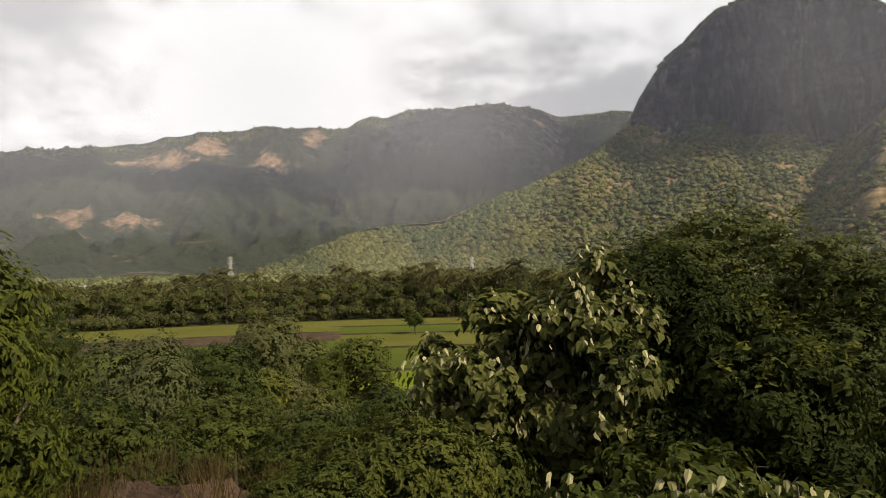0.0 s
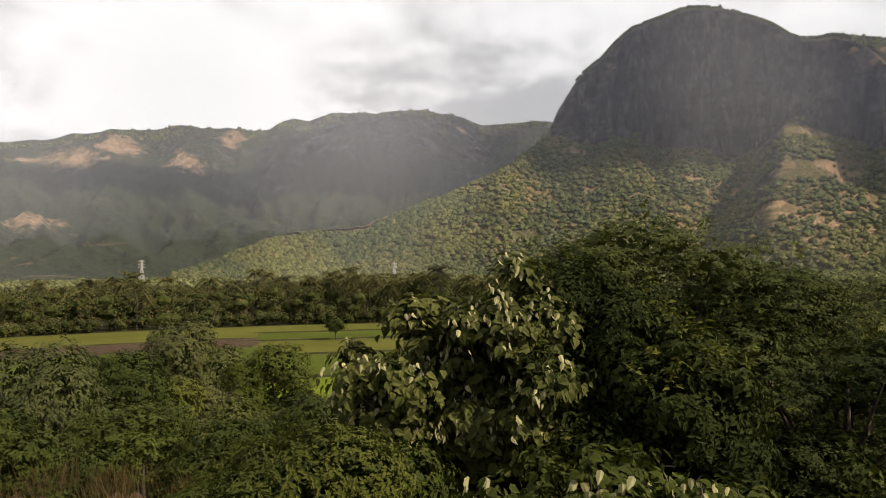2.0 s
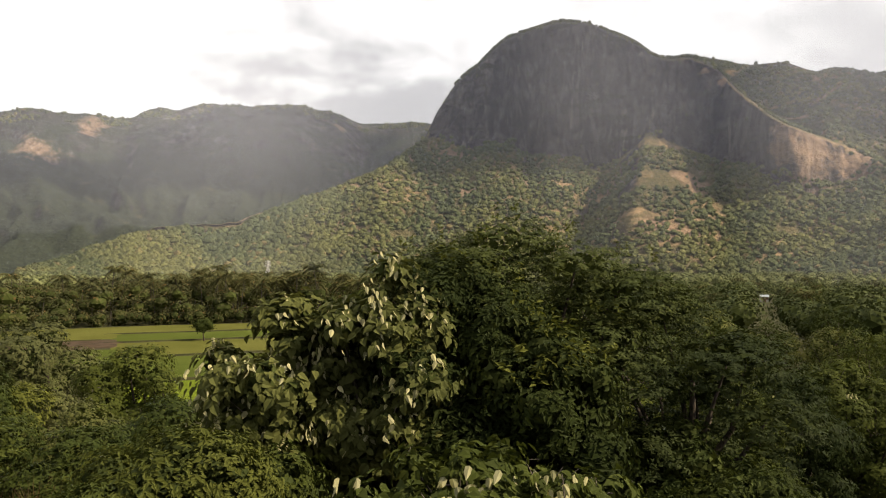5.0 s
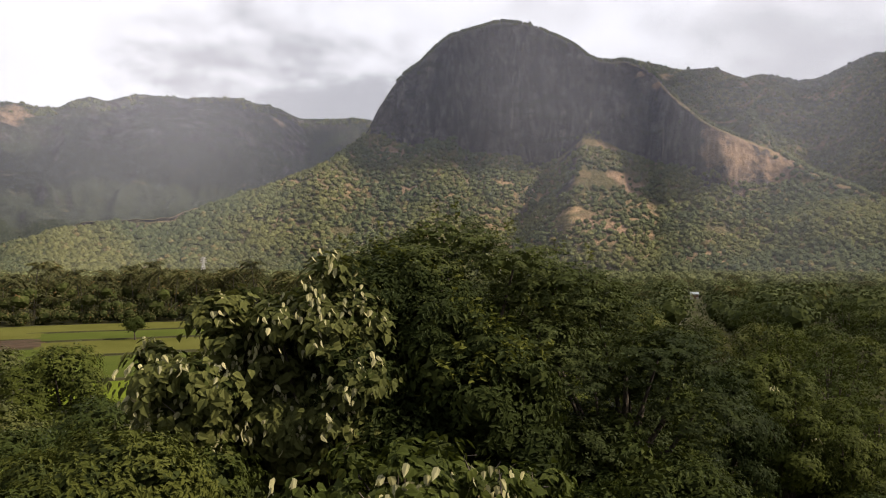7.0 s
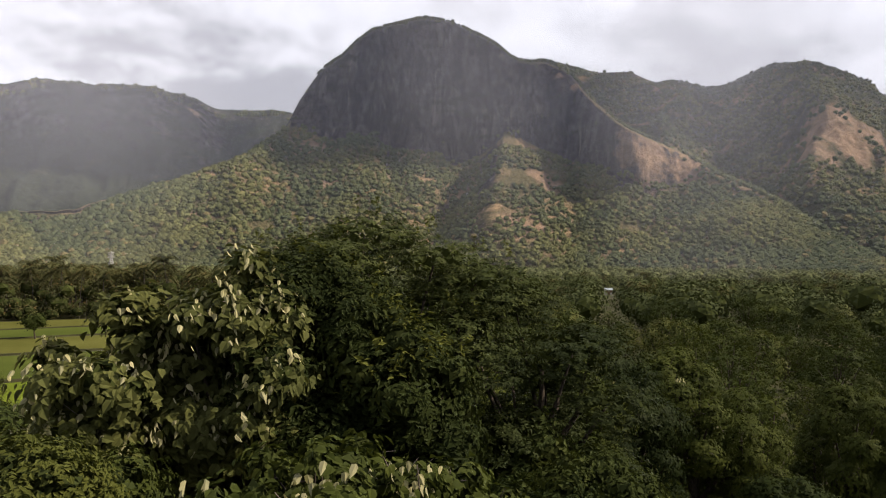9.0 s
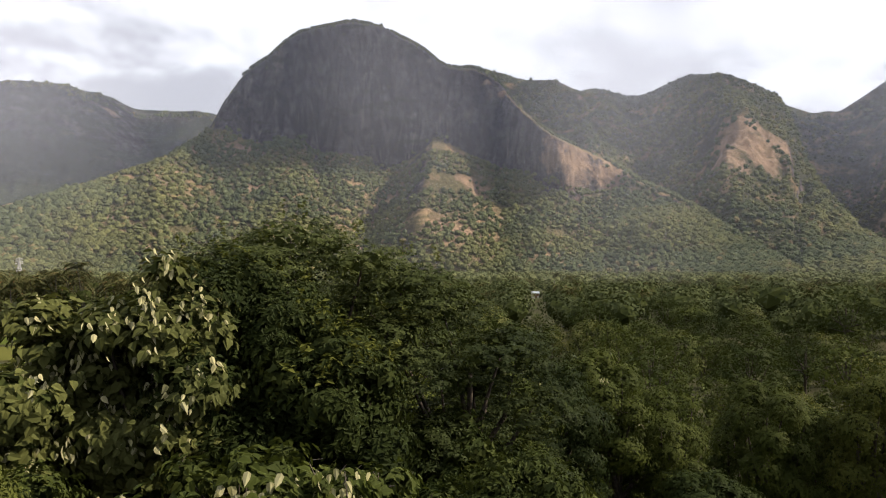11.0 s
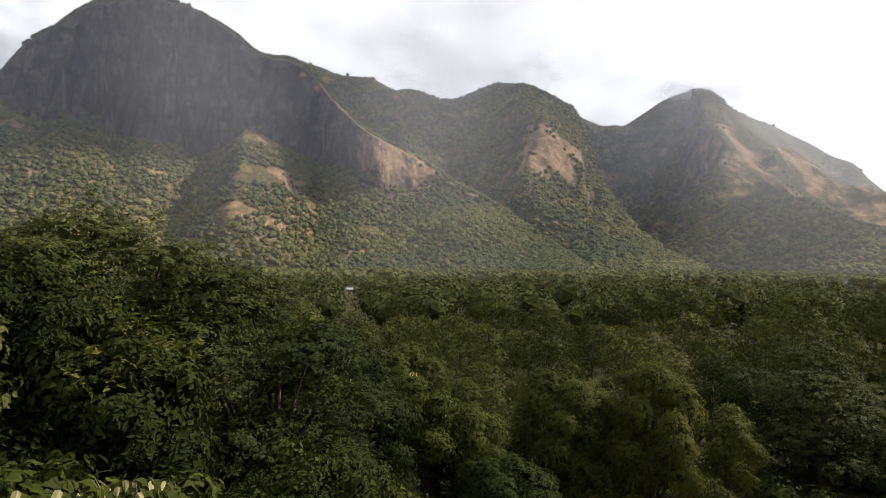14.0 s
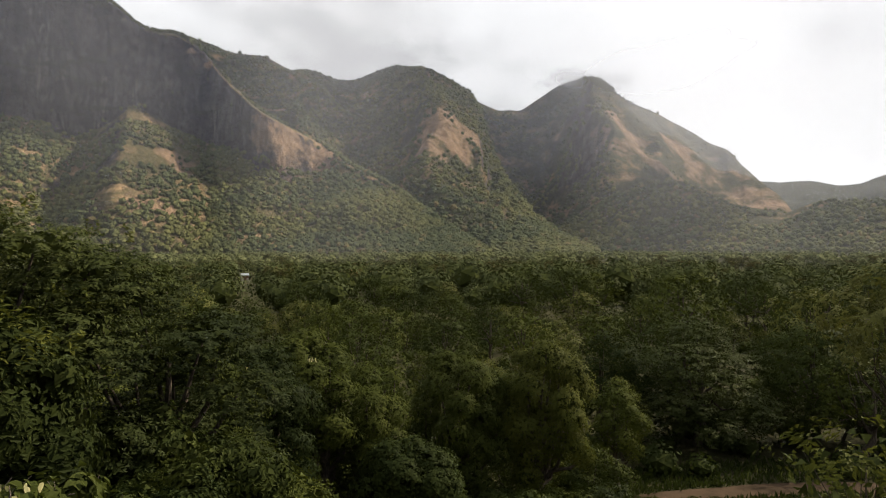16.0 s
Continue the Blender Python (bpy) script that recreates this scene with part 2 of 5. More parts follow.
# escarpment: rock spots whose tan also stands for patches of sun
FAR_SUNLIT_BARE = [((-1062, 3101, 556), 125), ((-1188, 2999, 500), 120), ((-764, 3082, 504), 95), ((-593, 3268, 629), 80), ((468, 3317, 695), 62),
                              ((-1057, 2345, 183), 100), ((-1269, 2362, 202), 100), ((-1330, 2950, 470), 60)]
PEAK_BARE = [((1407, 898, 290), 95), ((1530, 881, 310), 80), ((1309, 864, 246), 70), ((1414, 843, 223), 75), ((2043, 633, 380), 100),
                               ((1921, 532, 289), 120), ((2236, 531, 273), 130), ((2282, 472, 229), 110), ((2207, 313, 172), 100), ((2165, 247, 134), 80)]
ROCK_DOME = mountain_material("granite_dome", 0.47, 0.55, 0.72, (0.075, 0.07, 0.032), (0.17, 0.145, 0.072), (0.3, 0.205, 0.115),
                              DOME_BARE, 0.34)
ROCK_FAR = mountain_material("far_escarpment", 0.60, 0.36, 0.64, (0.022, 0.031, 0.021), (0.05, 0.058, 0.034), (0.17, 0.125, 0.075),
                             FAR_SUNLIT_BARE, 0.22)
ROCK_PEAK = mountain_material("peak_slopes", 0.50, 0.25, 0.52, (0.034, 0.04, 0.018), (0.08, 0.08, 0.036), (0.22, 0.15, 0.08),
                              PEAK_BARE)


def ground_build(n):
    pos = n.add("NewGeometry").outputs["Position"]
    a, b, c = n.noise(pos, 0.02, 5, 0.6), n.noise(pos, 0.35, 5, 0.65), n.noise(pos, 6.0, 5, 0.7)
    col = n.mix(n.ramp(b, 0.35, 0.65), (0.022, 0.024, 0.009), (0.045, 0.045, 0.017))
    col = n.mix(n.ramp(a, 0.58, 0.7), col, (0.06, 0.05, 0.023))
    col = n.mix(n.math("MULTIPLY", n.ramp(c, 0.45, 0.7), 0.45), col, (0.075, 0.055, 0.03))
    return surface(n, col, 0.95, n.bump(c, 0.5, 0.05), spec=0.1)


def soil_build(n):
    pos = n.add("NewGeometry").outputs["Position"]
    a, c = n.noise(pos, 0.5, 5, 0.6), n.noise(pos, 7.0, 6, 0.7)
    col = n.mix(n.ramp(a, 0.35, 0.65), (0.042, 0.028, 0.016), (0.072, 0.047, 0.029))
    col = n.mix(n.math("MULTIPLY", n.ramp(c, 0.5, 0.7), 0.5), col, (0.07, 0.054, 0.036))
    return surface(n, col, 0.95, n.bump(c, 0.5, 0.04), spec=0.1)


def outcrop_build(n):
    pos = n.add("NewGeometry").outputs["Position"]
    a, c = n.noise(pos, 1.2, 6, 0.65, 0.4), n.noise(pos, 14.0, 6, 0.7)
    col = n.mix(n.ramp(a, 0.35, 0.65), (0.034, 0.021, 0.014), (0.08, 0.05, 0.033))
    col = n.mix(n.math("MULTIPLY", n.ramp(c, 0.5, 0.7), 0.4), col, (0.07, 0.06, 0.055))
    return surface(n, col, 0.9, n.bump(n.math("ADD", a, c), 0.6, 0.05), spec=0.2)


def paddy_material(name, low, high):
    def build(n):
        pos = n.add("NewGeometry").outputs["Position"]
        a, c = n.noise(pos, 0.06, 4, 0.6), n.noise(pos, 2.5, 5, 0.75)
        col = n.mix(n.math("MULTIPLY_ADD", c, 0.6, n.math("MULTIPLY", n.ramp(a, 0.3, 0.7), 0.4)), low, high)
        return surface(n, col, 1.0, n.bump(c, 0.6, 0.2), spec=0.0)
    return material(name, build)


GROUND, SOIL, OUTCROP = material("ground_scrub", ground_build), material("bare_soil", soil_build), material("outcrop_rock", outcrop_build)
PADDY = paddy_material("paddy_green", (0.05, 0.066, 0.013), (0.09, 0.108, 0.024))
PADDY_RIPE = paddy_material("paddy_ripening", (0.074, 0.078, 0.017), (0.124, 0.122, 0.034))
PADDY_YOUNG = paddy_material("paddy_young", (0.08, 0.11, 0.012), (0.15, 0.18, 0.022))


def plain_material(name, colour, rough=0.6, metal=0.0, scale=3.0):
    def build(n):
        pos = n.add("NewGeometry").outputs["Position"]
        a = n.noise(pos, scale, 5, 0.65)
        return surface(n, n.mix(n.math("MULTIPLY", a, 0.5), colour, tuple(c * 0.6 for c in colour)), rough, n.bump(a, 0.2, 0.02), metal)
    return material(name, build)


STEEL = plain_material("galvanised_steel", (0.5, 0.49, 0.46), 0.5, 0.2, 0.5)
PLASTER = plain_material("lime_plaster", (0.5, 0.47, 0.42), 0.8)
SHEET_ROOF = plain_material("pale_sheet_roof", (0.36, 0.41, 0.46), 0.45)
WOOD = plain_material("door_wood", (0.16, 0.09, 0.05), 0.7)


# ---- mesh helpers ----
def mesh_of(name, verts, faces, smooth=False, mats=(), index=None):
    """A mesh from a vertex array and one array of faces of equal size."""
    me = bpy.data.meshes.new(name)
    verts, faces = np.asarray(verts, np.float32), np.asarray(faces, np.int32)
    k = faces.shape[1]
    me.vertices.add(len(verts))
    me.vertices.foreach_set("co", verts.ravel())
    me.loops.add(faces.size)
    me.loops.foreach_set("vertex_index", faces.ravel())
    me.polygons.add(len(faces))
    me.polygons.foreach_set("loop_start", np.arange(0, faces.size, k, dtype=np.int32))
    me.polygons.foreach_set("use_smooth", np.full(len(faces), smooth))
    if index is not None:
        me.polygons.foreach_set("material_index", np.asarray(index, np.int32))
    for m in mats:
        me.materials.append(m)
    me.update(calc_edges=True)
    me.validate()
    return me


def part(name, me, parent=None, label="", at=None):
    ob = new(name, me)
    if parent is not None:
        ob.parent = parent
    if at is not None:
        ob.matrix_basis = at
    return tagged(ob, label) if label else ob


def empty(name, m):
    ob = new(name)
    ob.empty_display_size = 0.5
    ob.matrix_basis = m
    return ob


def join(pieces):
    """Joins (verts, faces) pieces whose faces have the same size."""
    vs, fs, n = [], [], 0
    for v, f in pieces:
        vs.append(v)
        fs.append(np.asarray(f) + n)
        n += len(v)
    return np.concatenate(vs), np.concatenate(fs)


def hash2(ix, iy, seed):
    h = (ix.astype(np.int64) * 374761393 + iy.astype(np.int64) * 668265263 + seed * 974634777) & 0x7FFFFFFF
    h = ((h ^ (h >> 13)) * 1274126177) & 0x7FFFFFFF
    return ((h ^ (h >> 16)) & 0xFFFF) / 65535.0


def value_noise(x, y, seed=0):
    """Smooth noise from -1 to 1 over arrays."""
    x, y = np.broadcast_arrays(np.asarray(x, float), np.asarray(y, float))
    ix, iy = np.floor(x), np.floor(y)
    fx, fy = x - ix, y - iy
    fx, fy = fx * fx * (3 - 2 * fx), fy * fy * (3 - 2 * fy)
    a, b = hash2(ix, iy, seed), hash2(ix + 1, iy, seed)
    c, d = hash2(ix, iy + 1, seed), hash2(ix + 1, iy + 1, seed)
    return 2 * ((a + (b - a) * fx) * (1 - fy) + (c + (d - c) * fx) * fy) - 1


def fbm(x, y, seed=0, octaves=4):
    return sum(value_noise(x * 2 ** o, y * 2 ** o, seed + o) / 2 ** o for o in range(octaves)) / 1.6


def curve(nodes, a, soften=0.0):
    """A line through nodes, slightly rounded."""
    xs, ys = [p[0] for p in nodes], [p[1] for p in nodes]
    if not soften:
        return np.interp(a, xs, ys)
    return sum(np.interp(a + d * soften, xs, ys) for d in (-1, -0.5, 0, 0.5, 1)) / 5


def grid_faces(rows, cols):
    i = np.arange(rows - 1)[:, None] * cols + np.arange(cols - 1)[None]
    i = i.ravel()
    return np.stack([i, i + 1, i + cols + 1, i + cols], 1)


def polar(bearing, r):
    a = np.radians(bearing)
    return r * np.sin(a), r * np.cos(a)


def spot(bearing, r):
    x, y = polar(bearing, r)
    return float(x), float(y)


# ---- ground ----
def ground_z(x, y):
    """The knoll under the camera, falling to a flat plain."""
    r = np.hypot(x, y)
    knoll = 12.2 * np.exp(-(r / 20.0) ** 2.2)
    return knoll + (0.35 * fbm(x / 9, y / 9, 5) * np.exp(-(r / 90) ** 2)) * np.clip(r / 4, 0, 1)


def gz(x, y):
    return float(ground_z(np.array(float(x)), np.array(float(y))))


def make_ground():
    r = np.concatenate([[0.01], np.linspace(1, 60, 60), np.geomspace(62, 4950, 90)])
    a = np.linspace(0, 360, 241)
    R, A = np.meshgrid(r, a, indexing="ij")
    x, y = polar(A, R)
    v = np.stack([x, y, ground_z(x, y)], -1).reshape(-1, 3)
    ob = new("ground", mesh_of("ground", v, grid_faces(len(r), len(a))[:, ::-1], True, [GROUND]))
    tagged(ob, "scrubby green and brown earth of a flat valley", "ground", kind="structure")


make_ground()

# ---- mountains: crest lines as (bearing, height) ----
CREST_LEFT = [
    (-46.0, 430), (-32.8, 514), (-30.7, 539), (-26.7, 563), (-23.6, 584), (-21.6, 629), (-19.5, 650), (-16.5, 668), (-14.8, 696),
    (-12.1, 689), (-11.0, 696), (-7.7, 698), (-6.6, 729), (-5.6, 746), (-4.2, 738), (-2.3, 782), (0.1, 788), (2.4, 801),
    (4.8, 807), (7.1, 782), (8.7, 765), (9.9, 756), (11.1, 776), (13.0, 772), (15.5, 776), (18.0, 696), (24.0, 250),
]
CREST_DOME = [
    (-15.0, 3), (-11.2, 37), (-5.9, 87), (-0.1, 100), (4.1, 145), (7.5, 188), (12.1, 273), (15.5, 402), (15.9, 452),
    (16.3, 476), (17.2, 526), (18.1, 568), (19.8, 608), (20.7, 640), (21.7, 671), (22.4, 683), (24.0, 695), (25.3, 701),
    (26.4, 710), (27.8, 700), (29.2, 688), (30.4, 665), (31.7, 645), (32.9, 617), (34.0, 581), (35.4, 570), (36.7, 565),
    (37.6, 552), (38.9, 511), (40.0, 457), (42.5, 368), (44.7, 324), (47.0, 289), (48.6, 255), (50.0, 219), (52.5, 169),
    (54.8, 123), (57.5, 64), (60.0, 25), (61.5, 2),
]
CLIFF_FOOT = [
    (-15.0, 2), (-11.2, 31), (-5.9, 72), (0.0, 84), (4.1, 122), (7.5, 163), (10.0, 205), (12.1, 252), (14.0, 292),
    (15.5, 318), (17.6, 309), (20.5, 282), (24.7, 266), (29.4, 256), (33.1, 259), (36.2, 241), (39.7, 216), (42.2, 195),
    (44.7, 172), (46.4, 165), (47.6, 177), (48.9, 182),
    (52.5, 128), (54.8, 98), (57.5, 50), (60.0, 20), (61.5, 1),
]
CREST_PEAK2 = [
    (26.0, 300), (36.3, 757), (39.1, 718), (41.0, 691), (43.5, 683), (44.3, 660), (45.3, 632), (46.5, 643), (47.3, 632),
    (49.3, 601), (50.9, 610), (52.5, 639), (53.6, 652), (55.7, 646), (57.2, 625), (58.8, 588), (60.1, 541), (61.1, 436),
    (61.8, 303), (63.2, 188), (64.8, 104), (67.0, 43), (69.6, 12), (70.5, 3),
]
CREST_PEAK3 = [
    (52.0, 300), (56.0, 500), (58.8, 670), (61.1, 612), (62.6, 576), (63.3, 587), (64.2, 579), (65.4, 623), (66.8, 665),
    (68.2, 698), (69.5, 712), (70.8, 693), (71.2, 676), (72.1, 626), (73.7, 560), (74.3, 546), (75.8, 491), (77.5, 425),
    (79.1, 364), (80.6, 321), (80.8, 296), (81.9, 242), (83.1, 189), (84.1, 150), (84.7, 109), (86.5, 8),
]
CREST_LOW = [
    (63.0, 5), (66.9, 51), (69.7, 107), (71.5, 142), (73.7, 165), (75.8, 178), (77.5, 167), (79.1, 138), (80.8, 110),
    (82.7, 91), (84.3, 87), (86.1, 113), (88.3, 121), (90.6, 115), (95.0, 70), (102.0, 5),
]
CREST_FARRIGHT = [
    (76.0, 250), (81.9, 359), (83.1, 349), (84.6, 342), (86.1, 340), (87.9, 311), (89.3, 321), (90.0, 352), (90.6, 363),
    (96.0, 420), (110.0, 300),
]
MASSIFS = {}


def massif(name, label, crest, crest_r, foot_r, mat, seed, cliff=None, gully=34.0, columns=420, rough=5.0, bulge=1.25, spurs=(), slab=0.0, tilt=0.0):
    """A mountain whose crest runs along the given line, with gullied slopes, a cliff where it has one, and a far side."""
    az = np.linspace(crest[0][0], crest[-1][0], columns)
    s = np.concatenate([np.linspace(0, 1, 120), 1 + np.linspace(0.03, 0.6, 8)])
    top = curve(crest, az, 0.35)
    along = np.radians(az) * 2000
    top = top + rough * fbm(along / 45, 0 * along, seed, 4) * np.clip(top / 120, 0, 1)
    rc, rf = curve(crest_r, az, 1.0), curve(foot_r, az, 1.0)
    S, A = np.meshgrid(s, az, indexing="ij")
    front = np.clip(S, 0, 1)
    T, L = top[None], along[None]
    shape = 0.42 * front + 0.58 * front ** bulge
    if cliff:
        lo = np.clip(curve(cliff, az, 0.8) / np.maximum(top, 1), 0.05, 0.97)[None]
        wave = 0.025 * fbm(L / 70, 0 * L, seed + 9)
        k0, k1 = 0.56 + wave, 0.69 + wave
        steep = np.where(front < k0, lo * (front / k0) ** 1.25,
                         np.where(front < k1, lo + 0.86 * (1 - lo) * np.sin(np.clip((front - k0) / (k1 - k0), 0, 1) * math.pi / 2) ** 0.9,
                                  0))
        rest = lo + 0.86 * (1 - lo)
        steep = np.where(front >= k1, rest + (1 - rest) * np.sin(np.clip((front - k1) / (1 - k1), 0, 1) * math.pi / 2), steep)
        shape = steep
    back = np.clip(S - 1, 0, 1)
    z = T * shape * (1 - 1.2 * back ** 1.3) - 6 * (front < 0.004)
    R = rf[None] + (rc - rf)[None] * S
    mask = np.sin(np.clip(front, 0, 1) * math.pi) ** 0.8 * np.clip(T / 220, 0.4, 1)
    L, D = (np.radians(az) * rc)[None] + 0 * S, front * (rc - rf)[None]
    bend = 120 * fbm(L / 500, D / 500, seed + 15, 2)
    ridge = 1 - np.abs(fbm((L + bend) / 330, D / 620, seed + 20, 3)) * 2
    rill = 1 - np.abs(fbm((L - bend) / 105, D / 230, seed + 30, 3)) * 2
    lump = fbm(L / 190, D / 150, seed + 40, 4)
    z = z + mask * (0.62 * gully * ridge + 0.26 * gully * rill + 0.5 * gully * lump - 0.4 * gully)
    for at, west, east, lift, s0, s1 in spurs:
        lean = A - at - tilt * (front - 0.35) + 1.2 * value_noise(front * 4, 0 * L + at, seed) + 0.5 * value_noise(front * 13, 0 * L + at, seed + 1)
        hump = np.clip(np.sin(np.clip((front - s0) / (s1 - s0), 0, 1) * math.pi), 0, 1) ** 0.7
        z = z + lift * np.exp(-np.abs(lean / np.where(lean < 0, west, east)) ** 1.6) * hump
    if cliff:
        face = np.exp(-((front - 0.63) / 0.08) ** 2)
        R = R - face * (9 * fbm(L / 26, front * 5, seed + 50, 4) + 22 * fbm(L / 120, front * 14, seed + 60, 4) + 9 * fbm(L / 300 + front * 9, front * 60, seed + 70, 3))
        R = R - slab * np.exp(-((A - 43.2) / 2.4) ** 2) * np.exp(-((front - 0.64) / 0.13) ** 2)
    z = np.where(front > 0.004, np.maximum(z, 0.3), z)
    sight = EYE + (T - EYE) * R / rc[None] * (1 - 0.05 * (1 - front) ** 1.5)
    z = np.where(S < 1, np.minimum(z, np.maximum(sight, 0)), z)
    x, y = polar(A, R)
    v = np.stack([x, y, z], -1)
    MASSIFS[name] = v
    ob = new(name, mesh_of(name, v.reshape(-1, 3), grid_faces(len(s), columns), True, [mat]))
    return tagged(ob, label, "mountain", kind="structure")


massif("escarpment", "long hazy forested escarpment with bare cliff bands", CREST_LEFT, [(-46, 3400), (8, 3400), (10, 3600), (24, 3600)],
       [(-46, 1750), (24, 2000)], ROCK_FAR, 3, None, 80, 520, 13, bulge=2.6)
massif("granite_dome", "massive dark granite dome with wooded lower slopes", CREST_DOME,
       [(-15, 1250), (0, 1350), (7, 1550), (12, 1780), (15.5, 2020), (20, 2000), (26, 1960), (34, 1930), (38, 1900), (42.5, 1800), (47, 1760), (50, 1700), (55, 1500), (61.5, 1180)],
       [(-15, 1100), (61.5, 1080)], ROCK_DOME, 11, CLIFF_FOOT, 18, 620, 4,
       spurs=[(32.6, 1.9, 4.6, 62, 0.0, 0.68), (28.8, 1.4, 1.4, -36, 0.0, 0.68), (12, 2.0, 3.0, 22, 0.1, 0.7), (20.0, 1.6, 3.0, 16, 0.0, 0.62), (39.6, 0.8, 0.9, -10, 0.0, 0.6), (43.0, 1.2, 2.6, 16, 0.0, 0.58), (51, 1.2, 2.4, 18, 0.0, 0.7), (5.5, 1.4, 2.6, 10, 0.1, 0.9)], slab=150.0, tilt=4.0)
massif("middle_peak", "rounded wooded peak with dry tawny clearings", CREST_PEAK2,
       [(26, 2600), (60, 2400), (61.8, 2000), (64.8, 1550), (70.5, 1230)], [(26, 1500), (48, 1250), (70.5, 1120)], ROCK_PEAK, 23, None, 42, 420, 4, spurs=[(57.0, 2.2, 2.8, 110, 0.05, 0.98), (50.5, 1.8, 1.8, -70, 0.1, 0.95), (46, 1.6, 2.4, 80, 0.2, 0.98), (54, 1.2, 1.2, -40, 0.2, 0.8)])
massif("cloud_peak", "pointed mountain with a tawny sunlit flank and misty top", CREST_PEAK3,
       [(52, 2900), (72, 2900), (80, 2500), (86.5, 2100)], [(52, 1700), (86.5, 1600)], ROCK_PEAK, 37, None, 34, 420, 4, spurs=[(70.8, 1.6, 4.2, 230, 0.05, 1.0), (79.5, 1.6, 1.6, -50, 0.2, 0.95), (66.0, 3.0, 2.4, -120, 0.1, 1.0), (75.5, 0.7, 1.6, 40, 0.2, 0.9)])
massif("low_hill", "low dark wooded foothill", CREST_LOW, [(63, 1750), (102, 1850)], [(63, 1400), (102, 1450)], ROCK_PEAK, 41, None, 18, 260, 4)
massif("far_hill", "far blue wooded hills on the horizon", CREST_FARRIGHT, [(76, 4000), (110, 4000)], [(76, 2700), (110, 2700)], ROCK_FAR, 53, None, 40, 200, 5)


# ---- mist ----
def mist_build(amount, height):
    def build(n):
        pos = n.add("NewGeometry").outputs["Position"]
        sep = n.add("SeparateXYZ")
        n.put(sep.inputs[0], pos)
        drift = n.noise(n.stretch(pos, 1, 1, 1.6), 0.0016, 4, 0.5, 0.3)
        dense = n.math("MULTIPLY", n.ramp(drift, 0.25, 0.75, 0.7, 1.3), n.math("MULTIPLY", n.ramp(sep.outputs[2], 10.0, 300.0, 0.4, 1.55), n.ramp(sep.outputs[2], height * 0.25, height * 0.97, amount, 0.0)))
        # denser eastwards, imitating haze that brightens towards the sun
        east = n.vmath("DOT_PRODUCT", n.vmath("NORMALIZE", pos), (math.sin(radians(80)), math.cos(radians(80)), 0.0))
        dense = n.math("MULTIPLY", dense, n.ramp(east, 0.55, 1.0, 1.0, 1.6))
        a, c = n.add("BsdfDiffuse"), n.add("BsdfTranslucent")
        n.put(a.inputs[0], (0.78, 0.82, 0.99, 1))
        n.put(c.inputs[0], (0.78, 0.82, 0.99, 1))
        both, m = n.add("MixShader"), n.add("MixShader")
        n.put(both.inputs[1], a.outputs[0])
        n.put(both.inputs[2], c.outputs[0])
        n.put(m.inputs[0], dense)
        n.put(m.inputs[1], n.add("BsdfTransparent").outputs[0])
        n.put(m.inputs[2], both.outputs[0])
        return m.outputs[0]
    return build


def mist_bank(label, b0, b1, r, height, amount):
    """Upright see-through sheet that stands in for thin haze before the mountains."""
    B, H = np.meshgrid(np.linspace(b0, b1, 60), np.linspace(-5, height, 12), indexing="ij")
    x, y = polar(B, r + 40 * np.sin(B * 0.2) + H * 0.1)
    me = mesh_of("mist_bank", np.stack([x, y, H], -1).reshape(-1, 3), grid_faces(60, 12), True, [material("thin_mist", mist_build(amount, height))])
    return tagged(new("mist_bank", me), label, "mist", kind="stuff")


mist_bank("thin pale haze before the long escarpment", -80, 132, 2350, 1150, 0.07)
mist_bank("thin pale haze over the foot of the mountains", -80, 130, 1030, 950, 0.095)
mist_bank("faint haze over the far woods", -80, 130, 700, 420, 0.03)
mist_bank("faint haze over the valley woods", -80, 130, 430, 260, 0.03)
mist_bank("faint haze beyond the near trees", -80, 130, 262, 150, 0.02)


def cap_build(centre, reach):
    def build(n):
        pos = n.add("NewGeometry").outputs["Position"]
        off = n.vmath("MULTIPLY", n.vmath("SUBTRACT", pos, centre), (1 / reach[0], 1 / reach[0], 1 / reach[1]))
        wisp = n.noise(n.stretch(pos, 1, 1, 1.7), 0.009, 6, 0.6, 0.4)
        far = n.math("ADD", n.vmath("LENGTH", off), n.math("MULTIPLY", n.math("SUBTRACT", wisp, 0.5), 0.8))
        a, c, both, m = n.add("BsdfDiffuse"), n.add("BsdfTranslucent"), n.add("MixShader"), n.add("MixShader")
        n.put(a.inputs[0], (0.93, 0.93, 0.95, 1))
        n.put(c.inputs[0], (0.93, 0.93, 0.95, 1))
        n.put(both.inputs[1], a.outputs[0])
        n.put(both.inputs[2], c.outputs[0])
        n.put(m.inputs[0], n.ramp(far, 0.0, 0.68, 0.48, 0.0))
        n.put(m.inputs[1], n.add("BsdfTransparent").outputs[0])
        n.put(m.inputs[2], both.outputs[0])
        return m.outputs[0]
    return build


